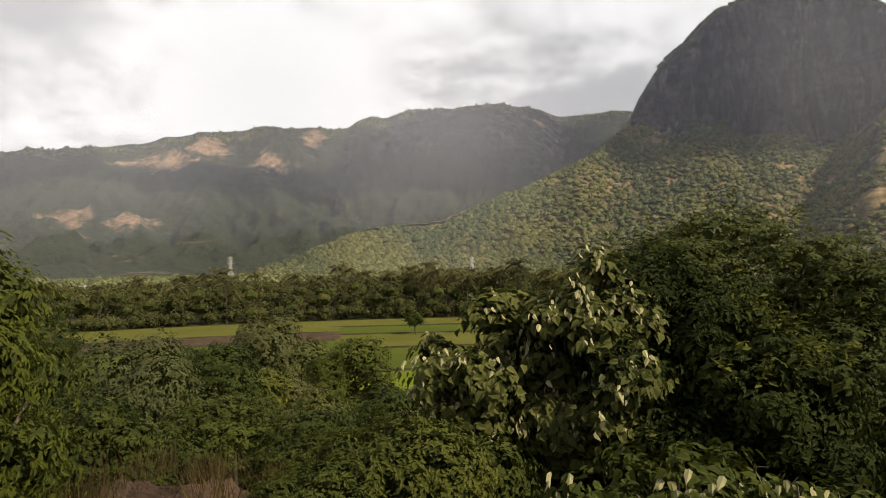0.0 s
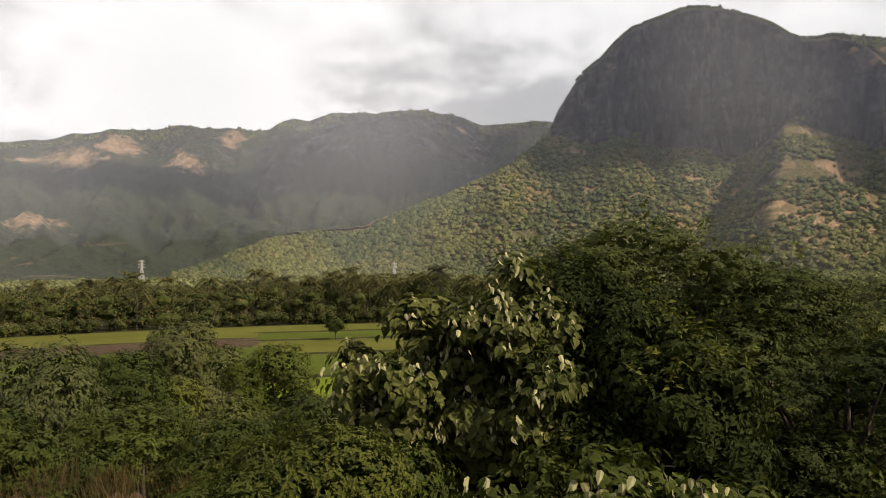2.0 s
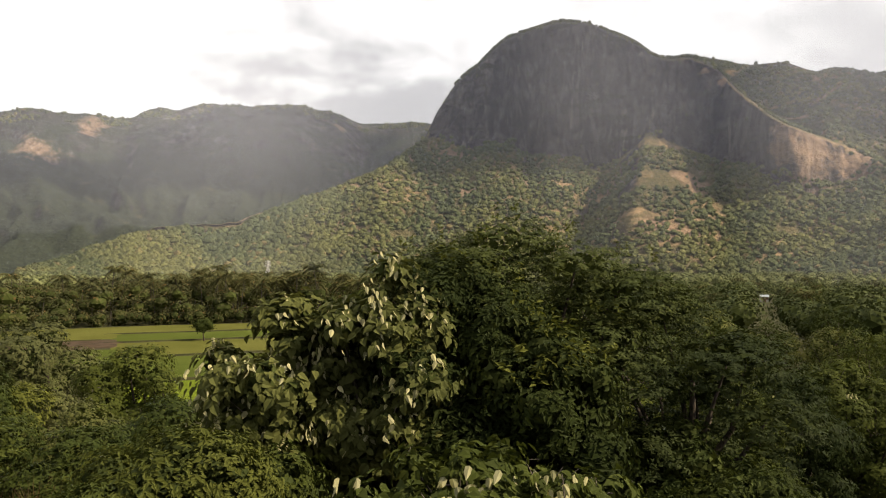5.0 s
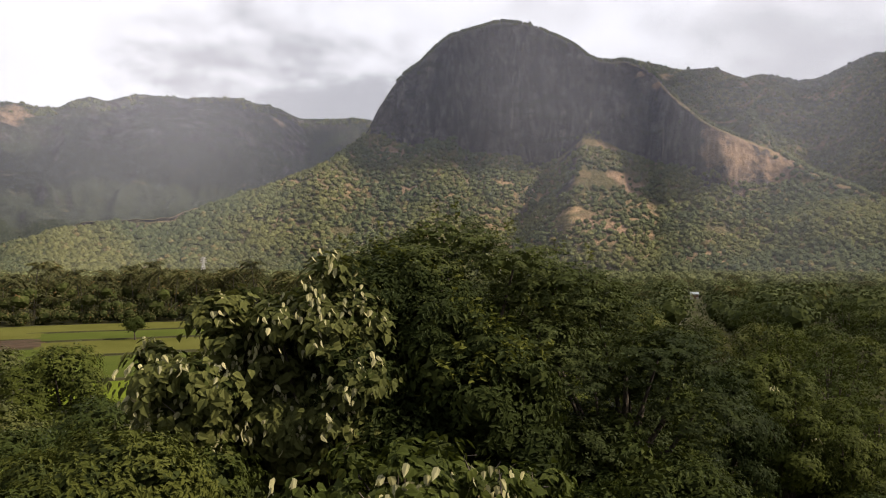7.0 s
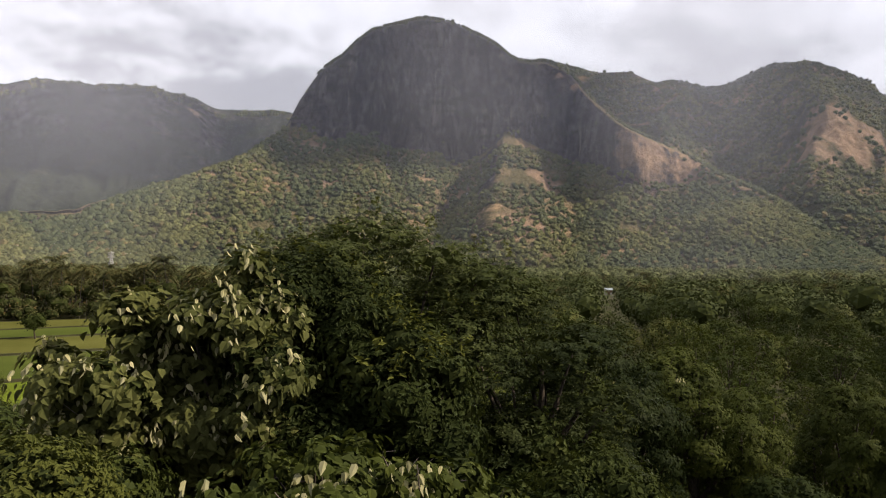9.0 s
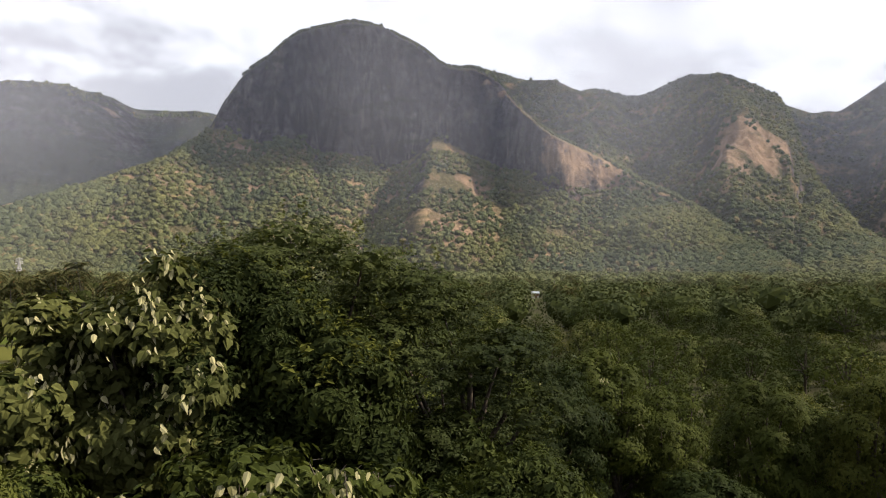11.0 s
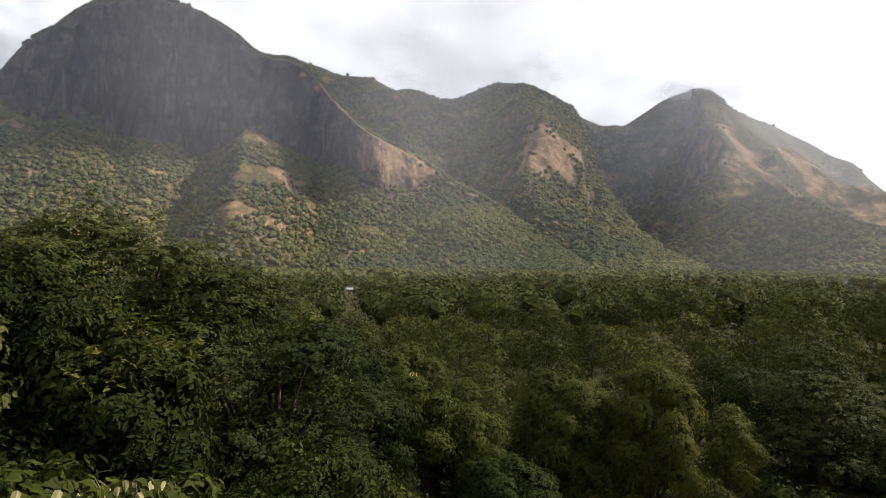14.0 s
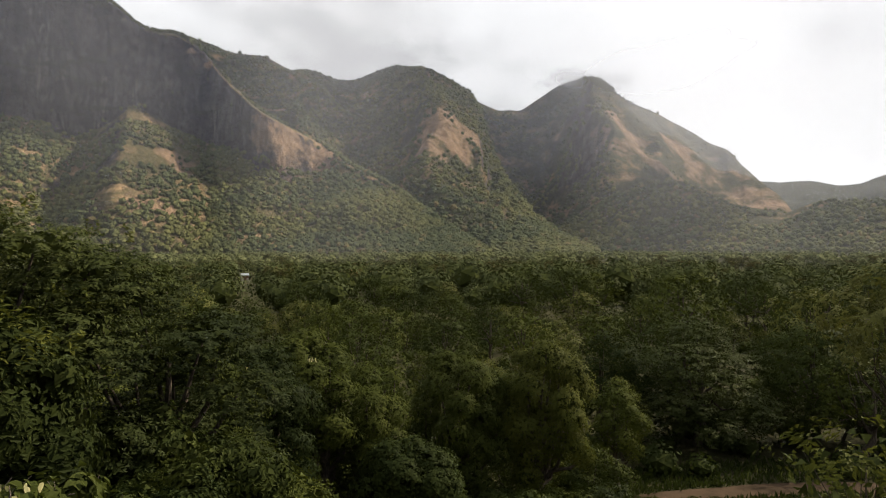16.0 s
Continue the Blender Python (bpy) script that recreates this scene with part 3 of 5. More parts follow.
def cloud_cap(bearing, r, z, wide, high):
    """Cloud that drags over a summit: a soft veil."""
    x, y = spot(bearing, r)
    U, W = np.meshgrid(np.linspace(-1, 1, 24), np.linspace(-1, 1, 12), indexing="ij")
    ux, uy = math.cos(radians(bearing)), -math.sin(radians(bearing))
    deep = 40 * W + 30 * np.sin(U * 3)
    v = np.stack([U * wide * ux - deep * uy, U * wide * uy + deep * ux, W * high], -1).reshape(-1, 3)
    ob = new("cloud_cap", mesh_of("cloud_cap", v, grid_faces(24, 12), True, [material("cloud_veil", cap_build((x, y, z), (wide, high)))]))
    ob.matrix_basis = pose(x, y, z)
    return tagged(ob, "soft white cloud dragging over a summit", "cloud", kind="structure")


cloud_cap(69.6, 2520, 604, 310, 105)


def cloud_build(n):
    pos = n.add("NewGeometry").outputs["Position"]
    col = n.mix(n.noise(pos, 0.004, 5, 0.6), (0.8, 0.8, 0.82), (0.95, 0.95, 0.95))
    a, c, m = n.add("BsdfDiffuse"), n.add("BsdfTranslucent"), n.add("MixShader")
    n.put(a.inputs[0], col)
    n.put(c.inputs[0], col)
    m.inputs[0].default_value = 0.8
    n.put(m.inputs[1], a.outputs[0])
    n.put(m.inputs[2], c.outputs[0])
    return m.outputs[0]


SHADE_CLOUD = material("cloud", cloud_build)


# added out of view, only to cast shadow on the mountains
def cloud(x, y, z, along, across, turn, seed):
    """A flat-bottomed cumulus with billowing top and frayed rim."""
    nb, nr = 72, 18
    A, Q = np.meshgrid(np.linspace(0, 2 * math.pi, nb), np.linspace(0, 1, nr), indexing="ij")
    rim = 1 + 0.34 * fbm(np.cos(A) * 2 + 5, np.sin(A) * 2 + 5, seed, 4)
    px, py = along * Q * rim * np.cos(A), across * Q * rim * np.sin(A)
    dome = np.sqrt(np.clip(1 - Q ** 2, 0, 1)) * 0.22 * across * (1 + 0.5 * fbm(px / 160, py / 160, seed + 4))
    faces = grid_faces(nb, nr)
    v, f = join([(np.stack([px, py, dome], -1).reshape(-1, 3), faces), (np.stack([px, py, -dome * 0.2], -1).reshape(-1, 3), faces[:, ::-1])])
    ob = new("cloud", mesh_of("cloud", v, f, True, [SHADE_CLOUD]))
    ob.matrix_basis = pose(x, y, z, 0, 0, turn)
    return tagged(ob, "unseen cumulus added to shade a mountain slope", "cloud", "clouds overhead", "structure")


def shade_cloud_over(bearing, r, ground, along, across, turn, seed, z=1700.0):
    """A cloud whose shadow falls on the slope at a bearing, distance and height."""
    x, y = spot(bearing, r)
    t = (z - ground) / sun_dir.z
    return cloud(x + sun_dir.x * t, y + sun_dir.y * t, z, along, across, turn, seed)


# unseen clouds added to dim the heights and leave the foot slopes sunlit
shade_cloud_over(21.0, 1800, 380, 480, 300, 0, 81)
shade_cloud_over(32.0, 1960, 430, 300, 320, 20, 82)
shade_cloud_over(22.5, 1985, 690, 430, 210, 0, 92)
shade_cloud_over(21.0, 1560, 250, 330, 110, -12, 93)
shade_cloud_over(12.0, 1600, 225, 260, 120, -25, 91)
shade_cloud_over(46.0, 2250, 520, 480, 430, 0, 83)
shade_cloud_over(63.5, 2550, 430, 260, 420, 30, 84)
shade_cloud_over(76.0, 1700, 100, 230, 200, 10, 85)
shade_cloud_over(-11.0, 2900, 420, 760, 230, 4, 86)
shade_cloud_over(2.0, 3200, 600, 560, 340, 10, 87)
shade_cloud_over(11.5, 3050, 450, 560, 420, 0, 90)
shade_cloud_over(-33.0, 3400, 420, 480, 260, -8, 88)


# ---- leaves and trees ----
def unit(v):
    return v / np.maximum(np.linalg.norm(v, axis=-1, keepdims=True), 1e-6)


def leaves(rng, p, n, d, length, width, heart=False, fold=0.16, small=False):
    """Leaf blades at p, facing n, growing along d. Quads folded on the midrib; heart-shaped ones have six corners, small far ones three."""
    count = len(p)
    d = unit(d - n * np.sum(d * n, -1, keepdims=True))
    w = np.cross(n, d)
    length = (length * rng.uniform(0.65, 1.25, (count, 1)))
    width = length * width
    if small:
        v = np.stack([p - w * width * 0.62, p + w * width * 0.62, p + d * length - n * length * 0.1], 1).reshape(-1, 3)
        return v, np.arange(count)[:, None] * 3 + [[0, 1, 2]]
    if heart:
        c = [p, p + d * length * 0.12 + w * width * 0.42 + n * width * fold * 0.5, p + d * length * 0.5 + w * width * 0.42 + n * width * fold * 0.5,
             p + d * length - n * length * 0.18, p + d * length * 0.5 - w * width * 0.42 + n * width * fold * 0.5,
             p + d * length * 0.12 - w * width * 0.42 + n * width * fold * 0.5]
        v = np.stack(c, 1).reshape(-1, 3)
        b = np.arange(count)[:, None] * 6
        return v, np.concatenate([b + [[0, 3, 2, 1]], b + [[0, 5, 4, 3]]])
    c = [p, p + d * length * 0.45 + w * width * 0.5 + n * width * fold, p + d * length - n * length * 0.12, p + d * length * 0.45 - w * width * 0.5 + n * width * fold]
    v = np.stack(c, 1).reshape(-1, 3)
    b = np.arange(count)[:, None] * 4
    return v, b + [[0, 1, 2, 3]]


def tube(points, radii, sides=6):
    points = np.asarray(points, float)
    ring = np.arange(sides) * 2 * math.pi / sides
    t = unit(np.gradient(points, axis=0))
    ref = np.where(np.abs(t[:, 2:3]) > 0.9, [[1.0, 0, 0]], [[0, 0, 1.0]])
    u = unit(np.cross(t, ref))
    w = np.cross(t, u)
    r = np.asarray(radii)[:, None, None]
    v = points[:, None] + r * (np.cos(ring)[None, :, None] * u[:, None] + np.sin(ring)[None, :, None] * w[:, None])
    f = []
    for i in range(len(points) - 1):
        for k in range(sides):
            f.append((i * sides + k, i * sides + (k + 1) % sides, (i + 1) * sides + (k + 1) % sides, (i + 1) * sides + k))
    return v.reshape(-1, 3), np.array(f)


def round_lobes(rng, height, radius, base, count):
    """Foliage masses set over a domed crown, so that it billows."""
    half = (height - base) / 2
    i = np.arange(count)
    up = 1 - 1.72 * (i + 0.3) / count
    side = np.sqrt(np.clip(1 - up ** 2, 0, 1))
    a = i * 2.39996 + rng.uniform(0, 6.28) + rng.normal(0, 0.25, count)
    size = radius * rng.uniform(0.32, 0.5, count) * (13 / count) ** 0.5
    reach = radius * rng.uniform(0.55, 0.82, count)
    c = np.stack([reach * side * np.cos(a), reach * side * np.sin(a), base + half + (half - 0.8 * size) * up * rng.uniform(0.85, 1.0, count)], 1)
    c = np.concatenate([c, [[0, 0, base + half * 0.95]]])
    return c, np.concatenate([size, [min(radius, half) * 0.62]])


def lobes_of(rng, height, radius, base, count, flat=1.0):
    """Centres and sizes of the foliage masses that make up an uneven crown."""
    mid = (base + height) / 2
    half = (height - base) / 2
    c = []
    for i in range(count):
        a, q = rng.uniform(0, 2 * math.pi), math.sqrt(rng.uniform(0.03, 1))
        up = rng.uniform(-0.95, 0.8)
        up = up * (math.sqrt(max(0, 1 - 0.75 * q * q)) if up > 0 else 1.0) + 0.08
        c.append((radius * 0.8 * q * math.cos(a), radius * 0.8 * q * math.sin(a), mid + half * 0.86 * up * flat))
    c = np.array(c)
    size = rng.uniform(0.28, 0.5, count) * min(radius, half * 1.5) * (22 / count) ** 0.4
    c[:, 2] = np.minimum(c[:, 2], height - size * 0.75)
    c[0] = (0, 0, height - size[0] * 0.8)
    return c, size


def wood(rng, centres, base, height, trunk):
    """Trunk and limbs reaching into each foliage mass."""
    fork = max(base * 0.8, height * 0.22)
    bend = rng.normal(0, 0.05, 2) * height
    pieces = [tube([(0, 0, -0.4), (bend[0] * 0.3, bend[1] * 0.3, fork * 0.5), (bend[0], bend[1], fork), (bend[0] * 1.1, bend[1] * 1.1, height * 0.72)],
                   [trunk * 1.25, trunk, trunk * 0.8, trunk * 0.2], 8)]
    for c in centres:
        start = np.array([bend[0], bend[1], fork + rng.uniform(0, 0.3) * (height - fork)])
        knee = start * 0.45 + c * 0.55 + np.array([0, 0, -0.12 * np.linalg.norm(c - start)]) + rng.normal(0, 0.06, 3) * height * 0.3
        pieces.append(tube([start, knee, c], [trunk * 0.42, trunk * 0.26, trunk * 0.08], 5))
    return join(pieces)


SQUASH = {"broad": (1, 1, 0.75), "ovate": (1, 1, 0.8), "feather": (1.15, 1.15, 0.5), "drooping": (1, 1, 0.9)}  # how flat the boughs are


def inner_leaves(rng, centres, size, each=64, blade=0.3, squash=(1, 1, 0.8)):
    """Inner leaves of each bough: larger sprays under the outer, shade in their colour."""
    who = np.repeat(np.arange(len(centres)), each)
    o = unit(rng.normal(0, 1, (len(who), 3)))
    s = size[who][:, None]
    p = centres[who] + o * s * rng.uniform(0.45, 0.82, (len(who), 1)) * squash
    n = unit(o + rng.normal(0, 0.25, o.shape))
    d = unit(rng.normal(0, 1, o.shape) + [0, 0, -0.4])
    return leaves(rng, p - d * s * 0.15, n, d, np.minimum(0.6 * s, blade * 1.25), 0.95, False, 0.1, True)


def young_shoots(rng, centres, size, count, leaf):
    """Upright leading shoots with fresh leaves, on the top of the crown."""
    best = np.argsort(-(centres[:, 2] + size))[:max(4, len(centres) // 2)]
    k = rng.choice(best, count)
    root = centres[k] + unit(rng.normal(0, 0.5, (count, 3)) + [0, 0, 0.8]) * size[k][:, None] * [1, 1, 0.8]
    grow = unit(rng.normal(0, 0.35, (count, 3)) + [0, 0, 1.0])
    who = np.repeat(np.arange(count), 16)
    t = np.tile(np.linspace(0, 1, 16), count)[:, None]
    p = root[who] + grow[who] * t * leaf * 3.2 + rng.normal(0, leaf * 0.2, (len(who), 3))
    d = unit(rng.normal(0, 1, (len(who), 3)) + grow[who] * 0.3 + [0, 0, -0.3])
    n = unit(rng.normal(0, 0.5, (len(who), 3)) + [0, 0, 1.0])
    return leaves(rng, p, n, d, leaf * 1.05, 0.5)


def twigs(rng, centres, size, count):
    pieces = []
    for _ in range(count):
        k = rng.integers(len(centres))
        o = unit(rng.normal(0, 1, 3) + [-0.2, -0.7, 0.1])
        a, e = centres[k] + o * size[k] * 0.3, centres[k] + o * size[k] * rng.uniform(1.1, 1.5)
        pieces.append(tube([a, (a + e) / 2 + rng.normal(0, 0.08, 3), e + [0, 0, rng.uniform(-0.1, 0.25)]], [0.012, 0.009, 0.004], 4))
    return join(pieces)


def foliage(rng, centres, size, total, kind, leaf, small=False, shell=(0.74, 1.2)):
    """Leaves in sprigs over the outer side of each foliage mass, with gaps between the masses."""
    sprig = {"broad": 7, "ovate": 9, "feather": 26, "drooping": 10}[kind]
    want = max(int(total / sprig), 20)
    squash = np.array(SQUASH[kind])
    who = rng.choice(len(centres), want * 4, p=size ** 2 / np.sum(size ** 2))
    out = unit(rng.normal(0, 1, (len(who), 3)) + [0, 0, 0.3])
    tips = centres[who] + out * size[who][:, None] * rng.uniform(*shell, (len(who), 1)) * squash
    gap = np.linalg.norm((tips[:, None] - centres[None]) / squash, axis=2) / size[None]
    open_air = np.flatnonzero(gap.min(1) > shell[0] - 0.02)[:want]
    who, out, tips = who[open_air], out[open_air], tips[open_air]
    own = np.repeat(np.arange(len(tips)), sprig)
    m = len(own)
    grow = unit(out * [1, 1, 0.5] + rng.normal(0, 0.45, out.shape))
    if kind == "feather":
        grow = unit(grow * [1, 1, 0.25] + [0, 0, -0.08])
        side = unit(np.cross(grow, [0, 0, 1.0]))
        t = rng.uniform(0, 1, (m, 1))
        lr = np.where(rng.uniform(0, 1, (m, 1)) < 0.5, -1.0, 1.0)
        p = tips[own] + grow[own] * (t - 0.4) * leaf * 5.5 + side[own] * lr * leaf * 0.1 + rng.normal(0, leaf * 0.35, (m, 3)) * [1, 1, 0.6]
        d = side[own] * lr + grow[own] * 0.55 + [0, 0, -0.15]
        n = unit(np.array([0, 0, 0.8]) + out[own] * 0.6 + rng.normal(0, 0.3, (m, 3)))
        return leaves(rng, p, n, d, leaf, 0.42, False, 0.16, small)
    # leaves stand left and right of a short twig that arches out of the crown
    side = unit(np.cross(grow, [0, 0, 1.0]) + rng.normal(0, 0.35, grow.shape))
    t = rng.uniform(0, 1, (m, 1))
    lr = np.where(rng.uniform(0, 1, (m, 1)) < 0.5, -1.0, 1.0)
    reach, sag = {"broad": (2.6, 0.5), "ovate": (3.4, 0.5), "drooping": (4.2, 2.0)}[kind]
    long = rng.uniform(0.6, 1.3, (len(tips), 1))[own]
    p = tips[own] + grow[own] * (t - 0.55) * leaf * reach * long - t ** 2 * leaf * sag * long * [0, 0, 1.0]
    p = p + side[own] * lr * leaf * 0.22 + rng.normal(0, leaf * 0.22, (m, 3))
    whole = unit(tips - centres.mean(0))
    n = unit(out[own] * 0.8 + whole[own] * 0.55 + [0, 0, 0.25] + rng.normal(0, 0.17, (m, 3)))
    d = unit(grow[own] * 0.6 + side[own] * lr * 0.9 + rng.normal(0, 0.3, (m, 3)) + [0, 0, {"broad": -0.75, "ovate": -0.45, "drooping": -1.2}[kind]])
    return leaves(rng, p, n, d, leaf, {"broad": 0.8, "ovate": 0.5, "drooping": 0.42}[kind], kind == "broad", 0.16, small)


def tree(name, label, at, height, radius, base, leaf_mat, kind, leaf, total, seed, lobes=22, flat=1.0, trunk=None, category="tree", pale=0, wide=None, inner=120, wind=12.0, loose=0.84, shoots=0, small=False, shell=(0.74, 1.2)):
    """One tree: trunk with limbs, and a crown of leaves. at: x, y of its foot."""
    rng = np.random.default_rng(seed)
    top = empty(name, pose(at[0], at[1], gz(*at)))
    c, size = round_lobes(rng, height, radius, base, lobes) if kind in ("ovate", "drooping") else lobes_of(rng, height, radius, base, lobes, flat)
    if wide:
        c[:, :2] *= wide
    size = size * (loose if kind in ("broad", "feather") else 1.0)
    v, f = wood(rng, c, base, height, trunk or 0.03 * height)
    part("trunk", mesh_of("trunk", v, f, True, [BARK]), top, "rough brown bark")
    v, f = foliage(rng, c, size, total, kind, leaf, small, shell)
    crown = part("crown", mesh_of("crown", v, f, False, [leaf_mat]), top)
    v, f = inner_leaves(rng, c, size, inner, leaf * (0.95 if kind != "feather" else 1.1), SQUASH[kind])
    part("inner_foliage", mesh_of("inner_foliage", v, f, False, [LEAF_INNER_SHADE]), crown, "inner leaves and twigs with shade in their colour")
    if shoots:
        v, f = young_shoots(rng, c, size, shoots, leaf)
        tagged(part("young_growth", mesh_of("young_growth", v, f, False, [LEAF_BRIGHT]), crown, "yellowish young leaves on upright shoots"), kind="stuff")
    if pale:
        v, f = twigs(rng, c, size, 26)
        tagged(part("twig_growth", mesh_of("twig_growth", v, f, True, [TWIG]), top, "thin bare curved twigs"), kind="stuff")
        v, f = leaves(rng, np.zeros((1, 3)), np.array([[0, 0, 1.0]]), np.array([[0, 1.0, 0]]), leaf * 1.1, 0.58, True)
        one = mesh_of("leaf", v, f, False, [LEAF_PALE])
        lit = np.argsort(-(c[:, 2] * 0.9 - (c[:, 0] * math.sin(radians(wind)) + c[:, 1] * math.cos(radians(wind)))))[:max(6, len(c) * 2 // 3)]
        for i in range(pale):
            k = lit[(i // 10) % len(lit)]
            r2 = np.random.default_rng(seed * 77 + i // 10)
            o = unit(r2.normal(0, 0.6, 3) + [-0.6 * math.sin(radians(wind)) - 0.2, -0.6 * math.cos(radians(wind)), 0.55]) * size[k] * r2.uniform(0.9, 1.12)
            o = o + rng.normal(0, leaf * 0.7, 3)
            m = Matrix.Translation(Vector(c[k] + o * [1, 1, 0.9])) @ Euler((radians(rng.uniform(-125, -60)), radians(rng.uniform(-35, 35)), radians(rng.uniform(-60, 90) - wind))).to_matrix().to_4x4()
            m = m @ Matrix.Diagonal((*[rng.uniform(0.7, 1.15)] * 3, 1))
            part("leaf", one, top, "pale turned leaf", m)
    return tagged(top, label, category)


def near_tree(name, label, bearing, r, top_z, radius, crown, leaf_mat, kind, leaf, total, seed, **more):
    """A tree at a bearing and distance whose top reaches a height over the plain; crown: depth of its foliage."""
    at = spot(bearing, r)
    h = top_z - gz(*at)
    if kind in ("ovate", "drooping"):
        more["small"] = r > 20
        more["shell"] = (0.88, 1.08) if r > 17 else (0.74, 1.2)
        leaf, total = (leaf * 0.74, int(total * 2.2)) if r > 17 else (leaf * 0.9, int(total * 1.2))
    elif kind == "feather":
        more["small"] = True
    return tree(name, label, at, h, radius, max(h - crown, 0.3), leaf_mat, kind, leaf, total, seed, **more)


# ---- the big tree group in front of the knoll ----
near_tree("umbrella_tree", "tall dark feathery-leaved spreading tree", 22.0, 15.0, 15.3, 3.3, 7.0, LEAF_FEATHER, "feather", 0.095, 92000, 101, lobes=46, flat=1.05, shoots=60, loose=0.95)
near_tree("umbrella_tree", "dark feathery tree with low spreading boughs", 34.5, 15.5, 13.7, 2.8, 6.5, LEAF_FEATHER, "feather", 0.095, 66000, 102, lobes=36, loose=0.95)
near_tree("leafy_tree", "fresh green leafy tree before a darker one", 24.5, 12.2, 13.3, 1.7, 4.6, LEAF_DEEP, "ovate", 0.15, 13000, 103, lobes=26, shoots=46, loose=0.85)
near_tree("leafy_tree", "dark green leafy tree with dense crown", 17.5, 13.0, 14.4, 2.2, 5.5, LEAF_DEEP, "ovate", 0.133, 19152, 104, lobes=24, shoots=12, loose=0.85)
near_tree("pale_leaf_tree", "broad-leaved tree with pale wind-turned leaves", 4.4, 12.6, 13.6, 1.7, 4.6, LEAF_BROAD, "broad", 0.175, 8820, 105, lobes=46, pale=520, loose=0.86)
near_tree("pale_leaf_tree", "broad-leaved tree with many whitish leaves at its tips", 12.8, 12.0, 14.2, 1.5, 5.0, LEAF_BROAD, "broad", 0.175, 9450, 106, lobes=46, pale=600, loose=0.86)
near_tree("pale_leaf_tree", "full olive broad-leaved tree with pale tips", 8.6, 13.2, 13.1, 1.6, 4.4, LEAF_BROAD, "broad", 0.175, 6510, 109, lobes=40, pale=210, loose=0.86)
near_tree("pale_leaf_tree", "low broad-leaved tree with pale leaves on top", 18.5, 8.6, 11.8, 1.75, 2.3, LEAF_MID, "broad", 0.15, 2900, 107, lobes=34, pale=90, wind=18.0, loose=0.72)
near_tree("pale_leaf_tree", "small broad-leaved tree with a few whitish leaves", 28.5, 9.0, 11.4, 1.2, 2.0, LEAF_MID, "broad", 0.14, 1800, 108, lobes=18, pale=40, wind=28.0)

# ---- trees left of it, below the knoll ----
near_tree("yellow_green_tree", "yellow-green tree with long drooping leaves", -37.0, 9.0, 14.7, 1.5, 4.6, LEAF_YELLOW, "drooping", 0.11, 17000, 110, lobes=22)
near_tree("grey_green_tree", "grey-green tree with whitish leaf tips", -24.0, 25.0, 12.4, 3.0, 8.5, LEAF_GREY, "drooping", 0.198, 10944, 111, lobes=13)
near_tree("leafy_tree", "rounded mid-green leafy tree", -19.0, 27.0, 11.6, 2.6, 8.0, LEAF_DARK, "ovate", 0.181, 10944, 112, lobes=13)
near_tree("round_tree", "dense round grey-green tree beside the fields", -14.0, 50.0, 11.3, 3.5, 9.5, LEAF_GREY, "ovate", 0.247, 10944, 113, lobes=13)
near_tree("round_tree", "dense dark green tree beside the paddy field", -7.6, 40.0, 10.6, 2.7, 9.5, LEAF_MID, "ovate", 0.215, 10944, 114, lobes=13)
near_tree("feathery_tree", "bright feathery green tree", -18.0, 18.0, 11.2, 2.0, 5.8, LEAF_MID, "feather", 0.11, 30000, 115, lobes=13)
near_tree("feathery_tree", "feathery mid-green tree below the knoll", -10.6, 18.5, 10.5, 1.9, 5.4, LEAF_DARK, "feather", 0.11, 30000, 116, lobes=13)
near_tree("shrub", "dark green leafy shrub", -27.5, 12.0, 12.1, 1.1, 2.6, LEAF_MID, "ovate", 0.100, 5088, 117, lobes=16, category="shrub")
near_tree("shrub", "grey-green shrub on the slope", -23.5, 13.0, 11.3, 1.2, 2.4, LEAF_DARK, "ovate", 0.100, 5088, 118, lobes=16, category="shrub")
near_tree("shrub", "broad green shrub below the rock", -4.0, 9.0, 12.05, 1.35, 2.0, LEAF_BRIGHT, "ovate", 0.095, 7500, 119, lobes=18, category="shrub")
near_tree("shrub", "low fresh green shrub beside the rock", -10.5, 8.2, 11.7, 0.85, 1.4, LEAF_MID, "ovate", 0.085, 3392, 120, lobes=14, category="shrub")
near_tree("shrub", "dark bushy shrub on the slope", 1.5, 10.0, 11.6, 1.0, 1.8, LEAF_MID, "ovate", 0.109, 3392, 121, lobes=12, category="shrub")
near_tree("leafy_tree", "dark leafy tree behind the shrubs", -5.0, 21.0, 10.6, 2.4, 6.5, LEAF_DARK, "ovate", 0.165, 8208, 122, lobes=13)
near_tree("leafy_tree", "mid-green leafy tree among others", -16.5, 31.0, 10.3, 2.6, 8.5, LEAF_BRIGHT, "ovate", 0.198, 9576, 123, lobes=13)
near_tree("leafy_tree", "green tree at the edge of the wood", -29.5, 20.0, 11.2, 2.6, 6.0, LEAF_DARK, "ovate", 0.165, 9576, 124, lobes=13)

# ---- trees right of it, down to the track ----
near_tree("creeper_tree", "tree hung with dense green creeper", 43.0, 23.0, 11.4, 2.3, 7.0, LEAF_DARK, "drooping", 0.133, 18878, 130, lobes=24)
near_tree("leafy_tree", "leafy green tree with pale shoots", 39.0, 19.0, 11.3, 1.9, 5.5, LEAF_MID, "ovate", 0.133, 13543, 131, lobes=20, pale=12)
